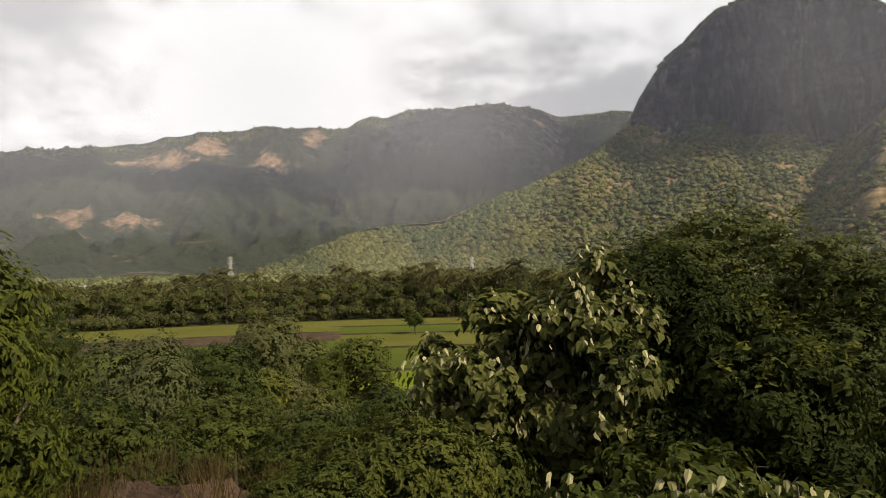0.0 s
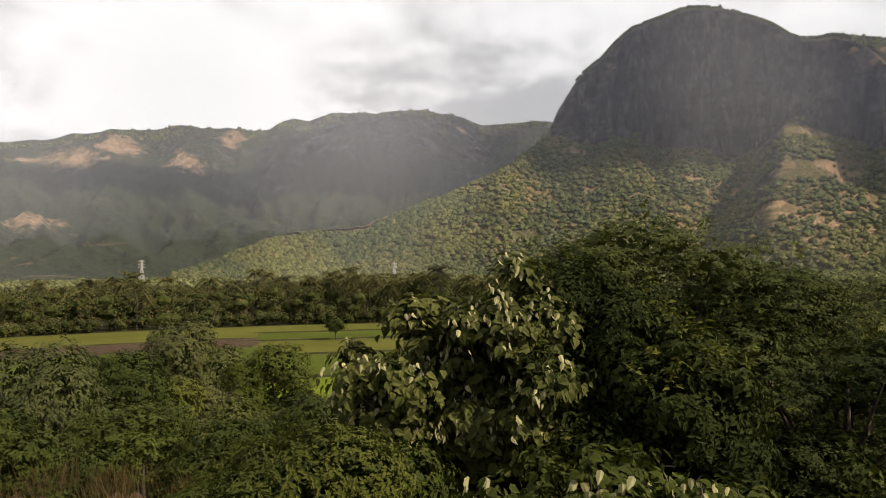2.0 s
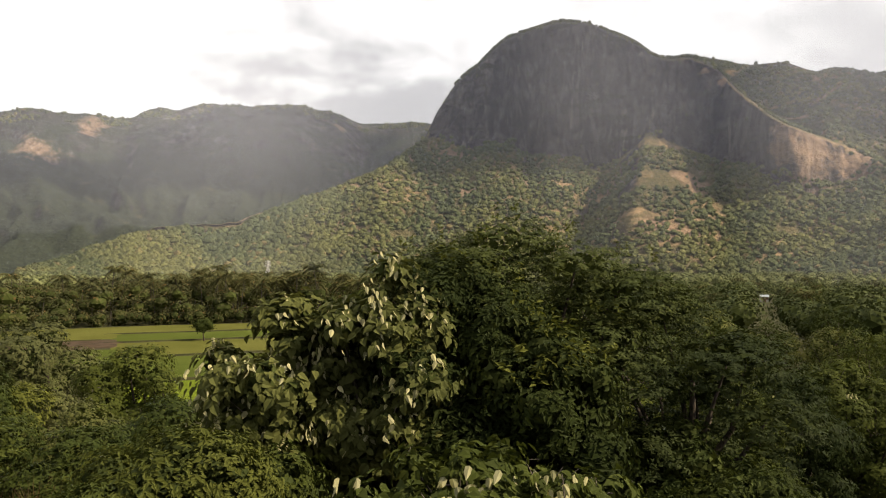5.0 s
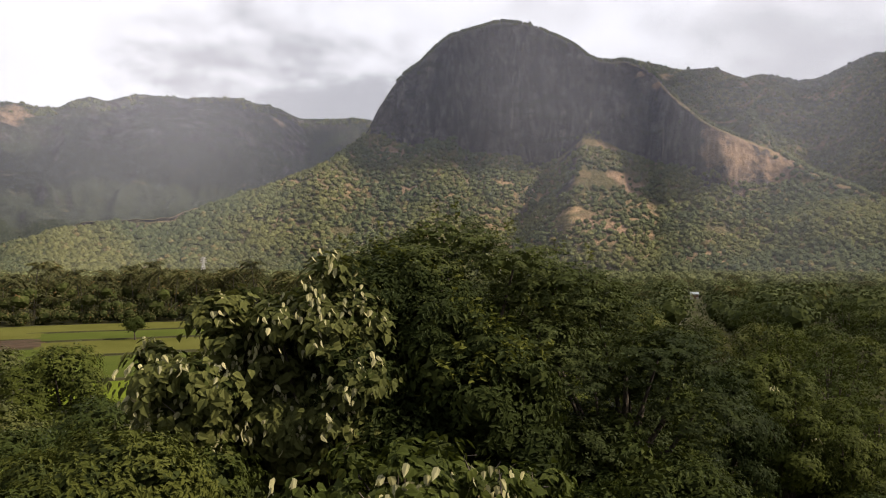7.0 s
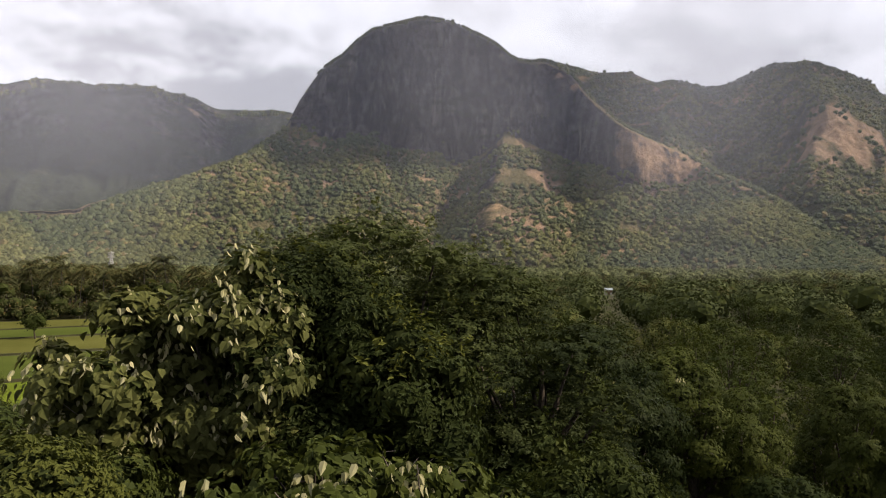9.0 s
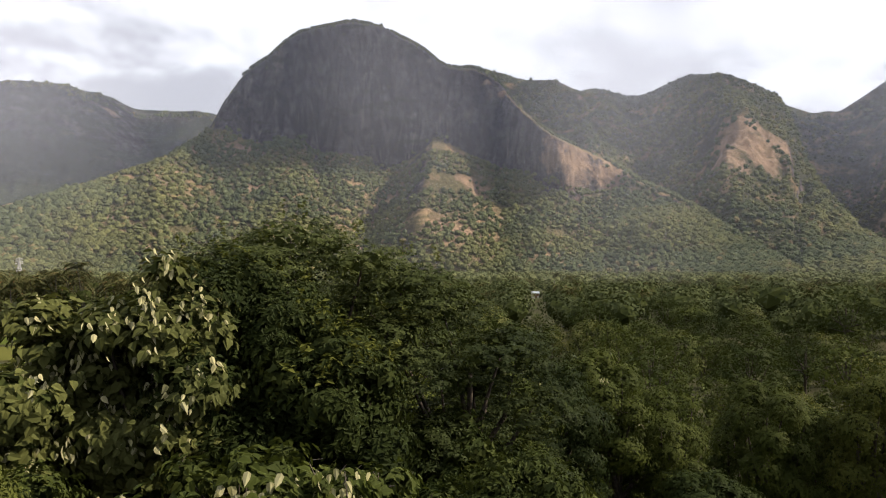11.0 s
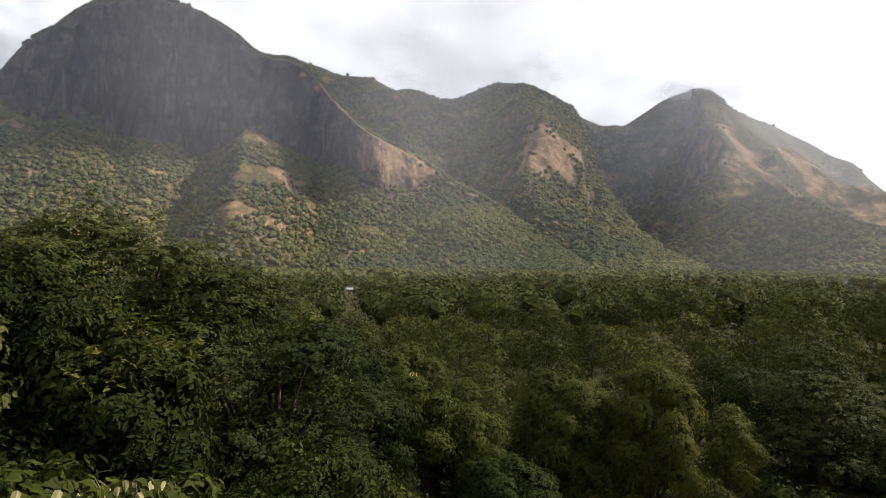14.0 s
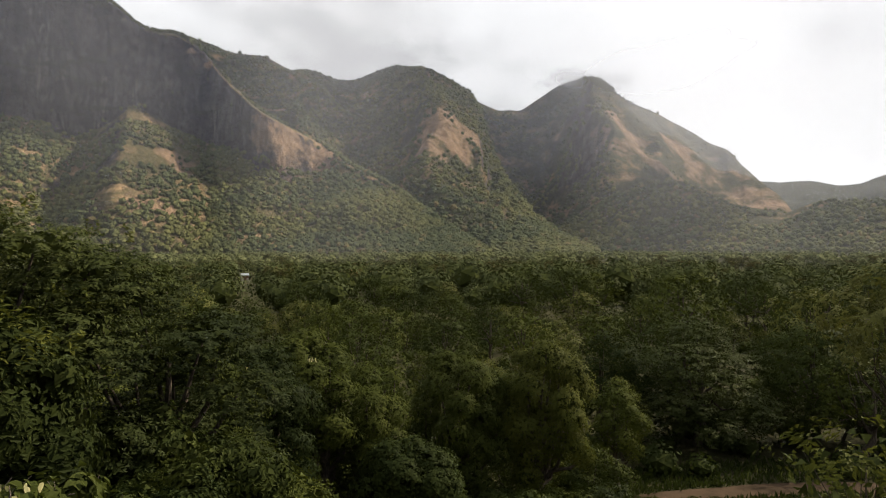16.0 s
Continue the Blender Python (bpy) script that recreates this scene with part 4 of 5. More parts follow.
near_tree("leafy_tree", "mid-green leafy tree in the wood", 47.0, 26.0, 11.2, 2.2, 7.0, LEAF_MID, "ovate", 0.149, 13543, 132, lobes=20, pale=12)
near_tree("creeper_tree", "pointed tree hung with small-leaved creeper", 51.0, 27.0, 9.5, 2.1, 7.5, LEAF_MID, "drooping", 0.124, 22024, 133, lobes=24)
near_tree("creeper_tree", "full tree hung with small-leaved creeper", 59.2, 29.0, 10.0, 2.2, 7.5, LEAF_MID, "drooping", 0.133, 22024, 134, lobes=24)
near_tree("bright_tree", "upright tree with fresh green drooping sprays", 66.6, 30.0, 10.2, 2.2, 8.0, LEAF_BRIGHT, "drooping", 0.140, 22024, 135, lobes=24, shoots=40)
near_tree("small_tree", "small brownish green tree by the track", 72.2, 39.0, 6.9, 1.6, 5.5, LEAF_MID, "ovate", 0.140, 5472, 136, lobes=13)
near_tree("feathery_tree", "large dark feathery tree by the track", 78.2, 51.0, 9.5, 4.6, 9.0, LEAF_FEATHER, "feather", 0.17, 46000, 137, lobes=13)
near_tree("leafy_tree", "light green sapling near the camera", 89.5, 7.5, 12.5, 0.75, 1.5, LEAF_BRIGHT, "ovate", 0.095, 520, 138, lobes=12, inner=3, trunk=0.02)
near_tree("yellow_tree", "tree with yellowing leaves", 91.0, 26.0, 13.6, 2.0, 4.5, LEAF_BROAD, "ovate", 0.15, 4200, 139, lobes=15, trunk=0.1, inner=20)
near_tree("shrub", "low fresh green shrub on the slope", 41.0, 11.5, 11.0, 1.1, 2.0, LEAF_MID, "ovate", 0.109, 2968, 140, lobes=14, category="shrub")
near_tree("shrub", "dark shrub on the slope", 36.0, 10.5, 10.4, 1.2, 2.0, LEAF_DARK, "ovate", 0.109, 3392, 141, lobes=14, category="shrub")
near_tree("leafy_tree", "dark tree in the wood", 55.0, 24.0, 7.6, 2.0, 5.0, LEAF_DARK, "ovate", 0.149, 10533, 142, lobes=20)
near_tree("leafy_tree", "dark green tree beyond the track", 86.5, 55.0, 8.8, 4.2, 8.4, LEAF_DARK, "ovate", 0.215, 10944, 143, lobes=13)


for i, (b, r, z, w) in enumerate([(-27, 31, 10.4, 3.0), (-20.5, 38, 10.6, 2.8), (-11, 29, 9.2, 2.3), (-1.5, 27, 8.6, 2.4), (2.5, 22, 8.8, 2.2), (9, 20, 10.0, 2.5), (29, 20, 11.0, 3.0), (37, 27, 11.0, 3.2), (-33, 26, 11.6, 3.2), (63, 38, 7.6, 2.6), (71.5, 50, 8.4, 3.0)]):
    near_tree("leafy_tree", "green leafy tree among its neighbours", b, r, z, w, z, (LEAF_MID, LEAF_DARK, LEAF_BROAD)[i % 3], "ovate", 0.165, 10260, 400 + i, lobes=13)
for i, (b, r, z, w) in enumerate([(49, 21, 6.0, 1.6), (54, 26, 5.0, 1.7), (62, 27, 4.6, 1.8), (68, 28, 4.4, 1.8), (74, 30, 3.0, 1.6), (80, 31, 2.6, 1.6), (84, 33, 1.8, 1.4), (45, 17, 8.5, 1.6), (58, 25, 5.2, 1.7), (32, 12, 9.4, 1.3), (35.0, 13.6, 11.3, 1.7), (33, 13.6, 9.6, 1.6), (38, 14.5, 9.8, 1.6), (64, 33, 4.5, 2.0), (67, 34, 4.2, 2.0), (70, 34, 4.6, 2.0), (73, 35, 1.4, 1.6), (76, 35, 1.3, 1.5), (79, 36, 1.2, 1.4), (82, 37, 1.0, 1.3), (71, 29, 4.4, 1.8), (77, 29, 3.0, 1.6), (65, 25, 5.2, 1.8), (86, 37.5, 0.9, 1.2), (88, 56, 4.2, 2.6), (91, 58, 5.0, 2.8), (94, 60, 5.5, 3.0), (84, 53, 3.4, 2.2), (97, 60, 5.0, 2.8), (52, 31, 5.0, 2.2), (57, 33, 5.0, 2.2), (47, 31, 5.5, 2.4)]):
    near_tree("shrub", "dark green undergrowth shrub on the slope", b, r, z, w, z, (LEAF_DARK, LEAF_MID)[i % 2], "ovate", 0.136, 3816, 430 + i, lobes=14, category="shrub")


# ---- woods in the middle distance ----
def wood_tree(label, height, radius, mat, kind, leaf, total, seed, lobes=12):
    return tree("wood_tree", label, (0.0, -300.0 - seed), height, radius, height * 0.15, mat, kind, leaf, total, seed, lobes=lobes, inner=50, small=True, shell=(0.9, 1.06))


def plant_woods():
    close = [wood_tree("full green tree in the valley wood", 9.0, 3.3, LEAF_MID, "ovate", 0.15, 5600, 201),
             wood_tree("dark green tree in the valley wood", 9.5, 3.4, LEAF_DARK, "ovate", 0.15, 5600, 202),
             wood_tree("olive green tree in the valley wood", 8.0, 3.0, LEAF_BROAD, "ovate", 0.15, 5200, 203),
             wood_tree("drooping green tree in the valley wood", 8.5, 2.8, LEAF_BRIGHT, "drooping", 0.15, 5200, 204)]
    far = [wood_tree("full green tree further out in the wood", 9.0, 3.4, LEAF_MID, "ovate", 0.23, 2300, 205, 10),
           wood_tree("dark green tree further out in the wood", 9.5, 3.6, LEAF_DARK, "ovate", 0.23, 2300, 206, 10),
           wood_tree("olive green tree further out in the wood", 8.0, 3.2, LEAF_BROAD, "ovate", 0.23, 2300, 207, 10)]
    rng = np.random.default_rng(9)
    placed = []
    for _ in range(6000):
        r, b = math.sqrt(rng.uniform(34 ** 2, 118 ** 2)), rng.uniform(-46, 102)
        if -29 < b < 14 and r > 38 or b < 30 and r < 40 or 66 < b < 104 and r < track_r(b) + 5:
            continue
        x, y = polar(b, r)
        k = rng.choice([0.6, 0.75, 0.9, 1.0, 1.15, 1.3]) if abs(b - 41.7) > 3 or r < 50 else 0.6
        if any((x - u) ** 2 + (y - w) ** 2 < (2.9 * (k + q) + 0.3 + 0.008 * r) ** 2 for u, w, q in placed):
            continue
        placed.append((x, y, k))
        kinds = close if r < 66 else far
        m = pose(x, y, gz(x, y) - 0.1, 0, 0, rng.uniform(0, 360)) @ Matrix.Diagonal((k, k, k * rng.uniform(0.8, 1.1), 1))
        ob = copy_thing(kinds[rng.integers(len(kinds))], m)
        ob["group"] = "trees of the valley wood"
        if len(placed) > 190:
            break
    for i, k in enumerate(close + far):
        x, y = spot(46 + 6 * i, 122)
        k.matrix_basis = pose(x, y, gz(x, y) - 0.1)
        k["group"] = "trees of the valley wood"


def track_r(b):
    """Distance of the dirt track at a bearing."""
    return 38.5 + 0.53 * (b - 74.2)


plant_woods()


def ball_faces():
    """Corners and faces of an icosahedron."""
    g = (1 + 5 ** 0.5) / 2
    v = np.array([(-1, g, 0), (1, g, 0), (-1, -g, 0), (1, -g, 0), (0, -1, g), (0, 1, g), (0, -1, -g), (0, 1, -g), (g, 0, -1), (g, 0, 1), (-g, 0, -1), (-g, 0, 1)])
    f = np.array([(0, 11, 5), (0, 5, 1), (0, 1, 7), (0, 7, 10), (0, 10, 11), (1, 5, 9), (5, 11, 4), (11, 10, 2), (10, 7, 6), (7, 1, 8),
                  (3, 9, 4), (3, 4, 2), (3, 2, 6), (3, 6, 8), (3, 8, 9), (4, 9, 5), (2, 4, 11), (6, 2, 10), (8, 6, 7), (9, 8, 1)])
    return unit(v), f


CLUMP = ball_faces()


def canopy(name, label, places, sizes, quads, mat, seed, flatness=0.75, blade=0.4, core=None):
    """Far woods: every tree a clump of many leafy sprays."""
    rng = np.random.default_rng(seed)
    who = np.repeat(np.arange(len(places)), quads)
    o = unit(rng.normal(0, 1, (len(who), 3)) + [0, 0, 0.35])
    s = sizes[who][:, None]
    lump = 1 + 0.25 * np.sin(o[:, :1] * 4 + who[:, None]) * np.cos(o[:, 1:2] * 5 + who[:, None] * 2)
    p = places[who] + o * s * lump * [1, 1, flatness]
    n = unit(o + [0, 0, 0.15] + rng.normal(0, 0.25, o.shape))
    d = unit(rng.normal(0, 1, o.shape) + [0, 0, -0.5])
    v, f = leaves(rng, p - d * s * 0.2, n, d, blade * s, 0.8, False, 0.12, True)
    ob = new(name, mesh_of(name, v, f, False, [mat]))
    # solid core under the sprays; nearer woods give it a painted shade tone
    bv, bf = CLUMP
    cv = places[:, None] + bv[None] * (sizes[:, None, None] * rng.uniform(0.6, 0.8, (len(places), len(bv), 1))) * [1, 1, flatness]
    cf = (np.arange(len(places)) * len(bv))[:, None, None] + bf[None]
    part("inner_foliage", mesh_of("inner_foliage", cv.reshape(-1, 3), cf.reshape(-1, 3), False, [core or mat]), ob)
    return tagged(ob, label, "woods", kind="stuff")


def scatter(rng, count, r0, r1, b0, b1, power=1.0):
    r = (r0 ** power + (r1 ** power - r0 ** power) * rng.uniform(0, 1, count)) ** (1 / power)
    return rng.uniform(b0, b1, count), r


def far_woods():
    rng = np.random.default_rng(12)
    b, r = scatter(rng, 800, 118, 260, 13, 104, 1.6)
    keep = np.abs(b - 41.7) > 1.5
    b, r = b[keep], r[keep]
    x, y = polar(b, r)
    size = (2.0 + 3.6 * rng.uniform(0, 1, len(b)) ** 1.8) * (1 - 0.4 * (r - 118) / 142)
    canopy("valley_woods", "dense mixed green woods of the valley", np.stack([x, y, 2.6 + 0.75 * size + rng.normal(0, 0.7, len(b))], 1), size, 320, LEAF_WOODS, 13, 0.8, 0.15, LEAF_INNER_SHADE)
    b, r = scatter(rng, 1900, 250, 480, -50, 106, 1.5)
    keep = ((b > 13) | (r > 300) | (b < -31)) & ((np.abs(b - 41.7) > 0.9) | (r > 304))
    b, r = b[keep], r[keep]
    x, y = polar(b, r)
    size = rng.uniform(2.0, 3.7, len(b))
    canopy("valley_woods", "mixed woods further out on the plain", np.stack([x, y, 2.0 + rng.normal(0, 0.9, len(b))], 1), size, 130, LEAF_WOODS, 15, 0.8, 0.23, LEAF_INNER_SHADE)
    b, r = scatter(rng, 4000, 470, 1150, -50, 106, 1.3)
    x, y = polar(b, r)
    size = rng.uniform(2.8, 4.8, len(b))
    canopy("distant_woods", "distant woods and coconut groves on the plain", np.stack([x, y, 3.2 + rng.normal(0, 1.2, len(b))], 1), size, 40, LEAF_FAR_SUNLIT, 14, 0.9, 0.26)
    b, r = scatter(rng, 620, 27, 120, 30, 104, 1.7)
    keep = ~((r < track_r(b) + 2.6) & (b > 66))
    b, r = b[keep], r[keep]
    x, y = polar(b, r)
    size = rng.uniform(0.9, 1.7, len(b))
    canopy("undergrowth", "dark bushy undergrowth on the wood's floor", np.stack([x, y, ground_z(x, y) + 0.5 * size], 1), size, 190, LEAF_DARK, 16, 0.8, 0.2, LEAF_INNER_SHADE)


far_woods()


def far_crowns(name, label, places, sizes, sprays, mat, seed):
    """Far trees: each an uneven leafy crown of its own, roughened by a few sprays."""
    rng = np.random.default_rng(seed)
    bv, bf = CLUMP
    k = len(places)
    tall = rng.uniform(0.8, 1.2, (k, 1, 1))
    cv = places[:, None] + bv[None] * sizes[:, None, None] * rng.uniform(0.72, 1.15, (k, len(bv), 1)) * np.concatenate([np.ones((k, 1, 2)), tall * 0.92], 2)
    cf = (np.arange(k) * len(bv))[:, None, None] + bf[None]
    ob = new(name, mesh_of(name, cv.reshape(-1, 3), cf.reshape(-1, 3), False, [mat]))
    who = np.repeat(np.arange(k), sprays)
    o = unit(rng.normal(0, 1, (len(who), 3)) + [0, 0, 0.3])
    s = sizes[who][:, None]
    n = unit(o + rng.normal(0, 0.3, o.shape))
    d = unit(rng.normal(0, 1, o.shape) + [0, 0, -0.3])
    v, f = leaves(rng, places[who] + o * s * 0.98 - d * s * 0.15, n, d, 0.42 * s, 0.9, False, 0.1, True)
    tagged(part("sprays", mesh_of("sprays", v, f, False, [mat]), ob), kind="stuff")
    return tagged(ob, label, "woods", kind="stuff")


def slope_woods(name, label, source, count, seed, lo, hi, b0, b1, size, quads, steep=0.62, patch=0.0, bare=(), thin=(0.0, 0.75)):
    """Trees standing on a mountain's gentler ground."""
    v = MASSIFS[source]
    rng = np.random.default_rng(seed)
    rows = (rng.uniform(lo, hi, count) * 119).astype(int)
    cols = rng.integers(0, v.shape[1] - 1, count)
    a, bq, c = v[rows, cols], v[rows + 1, cols], v[rows, cols + 1]
    n = unit(np.cross(c - a, bq - a))
    p = a + (bq - a) * rng.uniform(0, 1, (count, 1)) + (c - a) * rng.uniform(0, 1, (count, 1))
    bearing = np.degrees(np.arctan2(p[:, 0], p[:, 1]))
    clear = fbm(p[:, 0] / 110, p[:, 1] / 110 + p[:, 2] / 60, seed, 3)
    keep = (np.abs(n[:, 2]) > steep) & (p[:, 2] > 1) & (bearing > b0) & (bearing < b1) & ((clear > patch) | (p[:, 2] < 45))
    for place, wide in bare:
        keep &= np.linalg.norm(p - place, axis=1) > wide * rng.uniform(*thin, count)
    p = p[keep]
    s = (0.45 + 0.85 * rng.uniform(0, 1, len(p)) ** 1.4) * size
    far_crowns(name, label, p + np.stack([0 * s, 0 * s, s * 0.5], 1), s, quads, CROWN_SLOPE, seed)


slope_woods("slope_trees", "open woods of small grey-green trees on the dome's foot", "granite_dome", 20000, 31, 0.0, 0.57, -16, 31, 5.8, 6, 0.4, -0.6, DOME_BARE)
slope_woods("slope_trees", "scattered trees between dry clearings on the sunlit spur", "granite_dome", 15000, 30, 0.0, 0.55, 31, 40, 5.8, 7, 0.4, 0.0, DOME_BARE)
slope_woods("slope_trees", "close woods below the bare granite slab", "granite_dome", 17000, 29, 0.0, 0.56, 39, 62, 5.6, 6, 0.5, -0.6, DOME_BARE)
slope_woods("cliff_scrub", "thin scrub under the foot of the cliff", "granite_dome", 9000, 28, 0.44, 0.57, -10, 47, 4.2, 5, 0.3, 0.1)
slope_woods("slope_trees", "woods on the dome's eastern spur", "granite_dome", 13000, 38, 0.3, 0.98, 47.5, 62, 5.8, 5, 0.3, -0.6, DOME_BARE)
slope_woods("ledge_scrub", "scrub on the ledges of the granite face", "granite_dome", 700, 39, 0.56, 0.8, 15, 42, 2.8, 6, 0.0, 0.05)
slope_woods("summit_scrub", "scrub along the dome's summit", "granite_dome", 4000, 32, 0.9, 0.998, 15, 45, 5.0, 8, 0.6, -0.1)
slope_woods("peak_trees", "woods on the middle peak's lower slopes", "middle_peak", 15000, 33, 0.0, 0.97, 40, 71, 6.0, 5, 0.45, -0.5, PEAK_BARE, (0.5, 1.05))
slope_woods("crest_trees", "trees along the middle peak's crest", "middle_peak", 1600, 34, 0.93, 0.999, 36, 62, 6.0, 5, 0.3, -0.3)
slope_woods("crest_trees", "trees along the escarpment's crest", "escarpment", 2600, 35, 0.96, 0.999, -46, 18, 6.5, 5, 0.3, -0.05)
slope_woods("hill_trees", "woods on the low foothill", "low_hill", 4500, 36, 0.0, 0.99, 60, 100, 6.0, 4, 0.4, -0.4)
slope_woods("peak_scrub", "thin scrub on the tawny flank of the cloud-topped peak", "cloud_peak", 1800, 27, 0.0, 0.99, 71.8, 86, 5.0, 4, 0.4, 0.1, PEAK_BARE, (0.5, 1.1))
slope_woods("peak_scrub", "scattered scrub on the cloud-topped peak", "cloud_peak", 9000, 37, 0.0, 0.99, 56, 71.8, 6.5, 4, 0.3, -0.25, PEAK_BARE, (0.4, 1.0))


# ---- fields ----
def field(label, mat, b0, b1, r0, r1, lift=0.12):
    """A field parcel: a low bed of crop with a soft edge."""
    nb, nr = 24, 14
    B, R = np.meshgrid(np.linspace(b0, b1, nb), np.linspace(r0, r1, nr), indexing="ij")
    x, y = polar(B, R)
    edge = np.minimum(np.minimum(np.arange(nb)[:, None], nb - 1 - np.arange(nb)[:, None]), np.minimum(np.arange(nr)[None], nr - 1 - np.arange(nr)[None]))
    z = np.where(edge == 0, -0.1, lift + 0.05 * fbm(x / 3, y / 3, 7)) + ground_z(x, y)
    ob = new("paddy_field", mesh_of("paddy_field", np.stack([x, y, z], -1).reshape(-1, 3), grid_faces(nb, nr), True, [mat]))
    return tagged(ob, label, "field", "fields of the valley", "structure")


def bund(b0, r0, b1, r1, width=0.6, high=0.22):
    """An earth bank between fields."""
    t = np.linspace(0, 1, 30)
    b, r = b0 + (b1 - b0) * t, r0 + (r1 - r0) * t + 0.4 * np.sin(t * 17)
    x, y = polar(b, r)
    p = np.stack([x, y, ground_z(x, y)], 1)
    side = unit(np.cross(unit(np.gradient(p, axis=0)), [0, 0, 1.0]))
    w = width * (1 + 0.2 * fbm(t * 9, t * 0, 3))[:, None]
    rows = [p - side * w + [0, 0, -0.1], p - side * w * 0.4 + [0, 0, high], p + side * w * 0.4 + [0, 0, high], p + side * w + [0, 0, -0.1]]
    v = np.stack(rows, 0).reshape(-1, 3)
    ob = new("field_bank", mesh_of("field_bank", v, grid_faces(4, 30), True, [GROUND]))
    return tagged(ob, "low grassy earth bank between paddy fields", "bank", "banks between fields", "structure")


field("bright young green paddy field", PADDY_YOUNG, -9.5, 13, 76, 92)
field("even green paddy field", PADDY, -9.5, 13, 93.5, 118)
field("ripening yellowish paddy field", PADDY_RIPE, -9.5, 13, 119.5, 142)
field("even green paddy field", PADDY, -9.5, 13, 143.5, 160)
field("ripening yellowish paddy field", PADDY_RIPE, -9.5, 13, 161.5, 181)
field("ripening yellowish paddy field", PADDY_RIPE, -29, -7.9, 150, 181, 0.17)
field("bare ploughed brown field", SOIL, -29, -7.9, 134, 149, 0.17)
field("even green paddy field", PADDY, -29, -7.9, 90, 133, 0.17)
for r in (92.7, 118.7, 142.7, 160.7):
    bund(-9.5, r, 13, r)
bund(-29, 149.5, -9.7, 149.5)
tree("field_tree", "small lone tree in the paddy field", spot(-2.4, 139), 4.6, 1.7, 1.4, LEAF_DARK, "ovate", 0.4, 900, 150, lobes=10)
tree("field_tree", "slender tree at the edge of the field", spot(-19.0, 186), 7.5, 2.6, 2.0, LEAF_WOODS, "ovate", 0.5, 900, 151, lobes=12)


# ---- coconut palms ----
def palm_master(seed, height):
    rng = np.random.default_rng(seed)
    top = empty("coconut_palm", pose(0, -400.0 - seed, 0))
    lean = rng.normal(0, 0.06, 2) * height
    path = [(lean[0] * t * t, lean[1] * t * t, height * t - 0.3 * (t == 0)) for t in (0, 0.3, 0.6, 0.85, 1)]
    v, f = tube(path, [0.19, 0.13, 0.11, 0.1, 0.12], 6)
    part("trunk", mesh_of("trunk", v, f, True, [PALM_BARK]), top, "slender grey trunk")
    pieces = []
    head = np.array(path[-1])
    for k in range(18):
        a, lift = k * 2.4 + rng.uniform(-0.2, 0.2), rng.uniform(-0.5, 1.7)
        t = np.linspace(0, 1, 9)[:, None]
        out = np.array([math.cos(a), math.sin(a), 0])
        reach = rng.uniform(2.3, 3.2)
        spine = head + out * reach * t + np.array([0, 0, 1.0]) * (lift * reach * t * 0.8 - 0.85 * reach * t ** 2)
        mid = np.repeat(spine[1:], 2, 0)
        lr = np.tile([[1.0], [-1.0]], (8, 1))
        side = np.cross(out, [0, 0, 1.0])[None] * lr
        d = side + out * 0.5 + np.array([0, 0, -0.7])
        pieces.append(leaves(rng, mid, unit(np.tile([[0, 0, 1.0]], (16, 1)) + side * 0.5), d, 0.95, 0.34, False, 0.1))
    v, f = join(pieces)
    part("crown", mesh_of("crown", v, f, False, [LEAF_PALM]), top, "drooping feather fronds")
    return tagged(top, "tall coconut palm in the grove behind the fields", "palm", "coconut palms")


def plant_palms():
    kinds = [palm_master(5, 10.5), palm_master(6, 12.0), palm_master(7, 9.0)]
    rng = np.random.default_rng(21)
    made = 0
    while made < 196:
        b, r = rng.uniform(-31, 14), rng.uniform(184, 250)
        if b < -11 and rng.uniform() < 0.55:
            continue
        x, y = polar(b, r)
        k = rng.uniform(0.6, 1.15)
        copy_thing(kinds[rng.integers(3)], pose(x, y, 0, 0, 0, rng.uniform(0, 360)) @ Matrix.Diagonal((k, k, k, 1)))
        made += 1
    for _ in range(98):
        b, r = rng.uniform(30, 92), rng.uniform(140, 330)
        if abs(b - 41.7) < 1.6 and r < 305:
            continue
        x, y = polar(b, r)
        k = rng.uniform(0.6, 0.85)
        copy_thing(kinds[rng.integers(3)], pose(x, y, 0, 0, 0, rng.uniform(0, 360)) @ Matrix.Diagonal((k, k, k, 1)))
    for i, k in enumerate(kinds):
        x, y = spot(-6 + 5 * i, 188)
        k.matrix_basis = pose(x, y, 0)
    b, r = scatter(rng, 1000, 183, 300, -33, 14, 0.4)
    x, y = polar(b, r)
    canopy("grove_undergrowth", "dark undergrowth beneath the coconut palms", np.stack([x, y, 1.4 + rng.uniform(0, 6.6, len(b))], 1),
           rng.uniform(1.6, 3.2, len(b)), 120, LEAF_PALM, 22, 0.8, 0.18, LEAF_INNER_SHADE)
    b, r = scatter(rng, 240, 182, 188, -32, 14, 1.0)
    x, y = polar(b, r)
    canopy("grove_undergrowth", "low bushes along the edge of the palm grove", np.stack([x, y, rng.uniform(0.6, 2.4, len(b))], 1),
           rng.uniform(1.0, 2.0, len(b)), 90, LEAF_PALM, 23, 0.9, 0.2, LEAF_INNER_SHADE)


plant_palms()


# ---- pylons and houses ----
def bar(a, b, w):
    return tube([a, ((a[0] + b[0]) / 2, (a[1] + b[1]) / 2, (a[2] + b[2]) / 2), b], [w, w, w], 4)


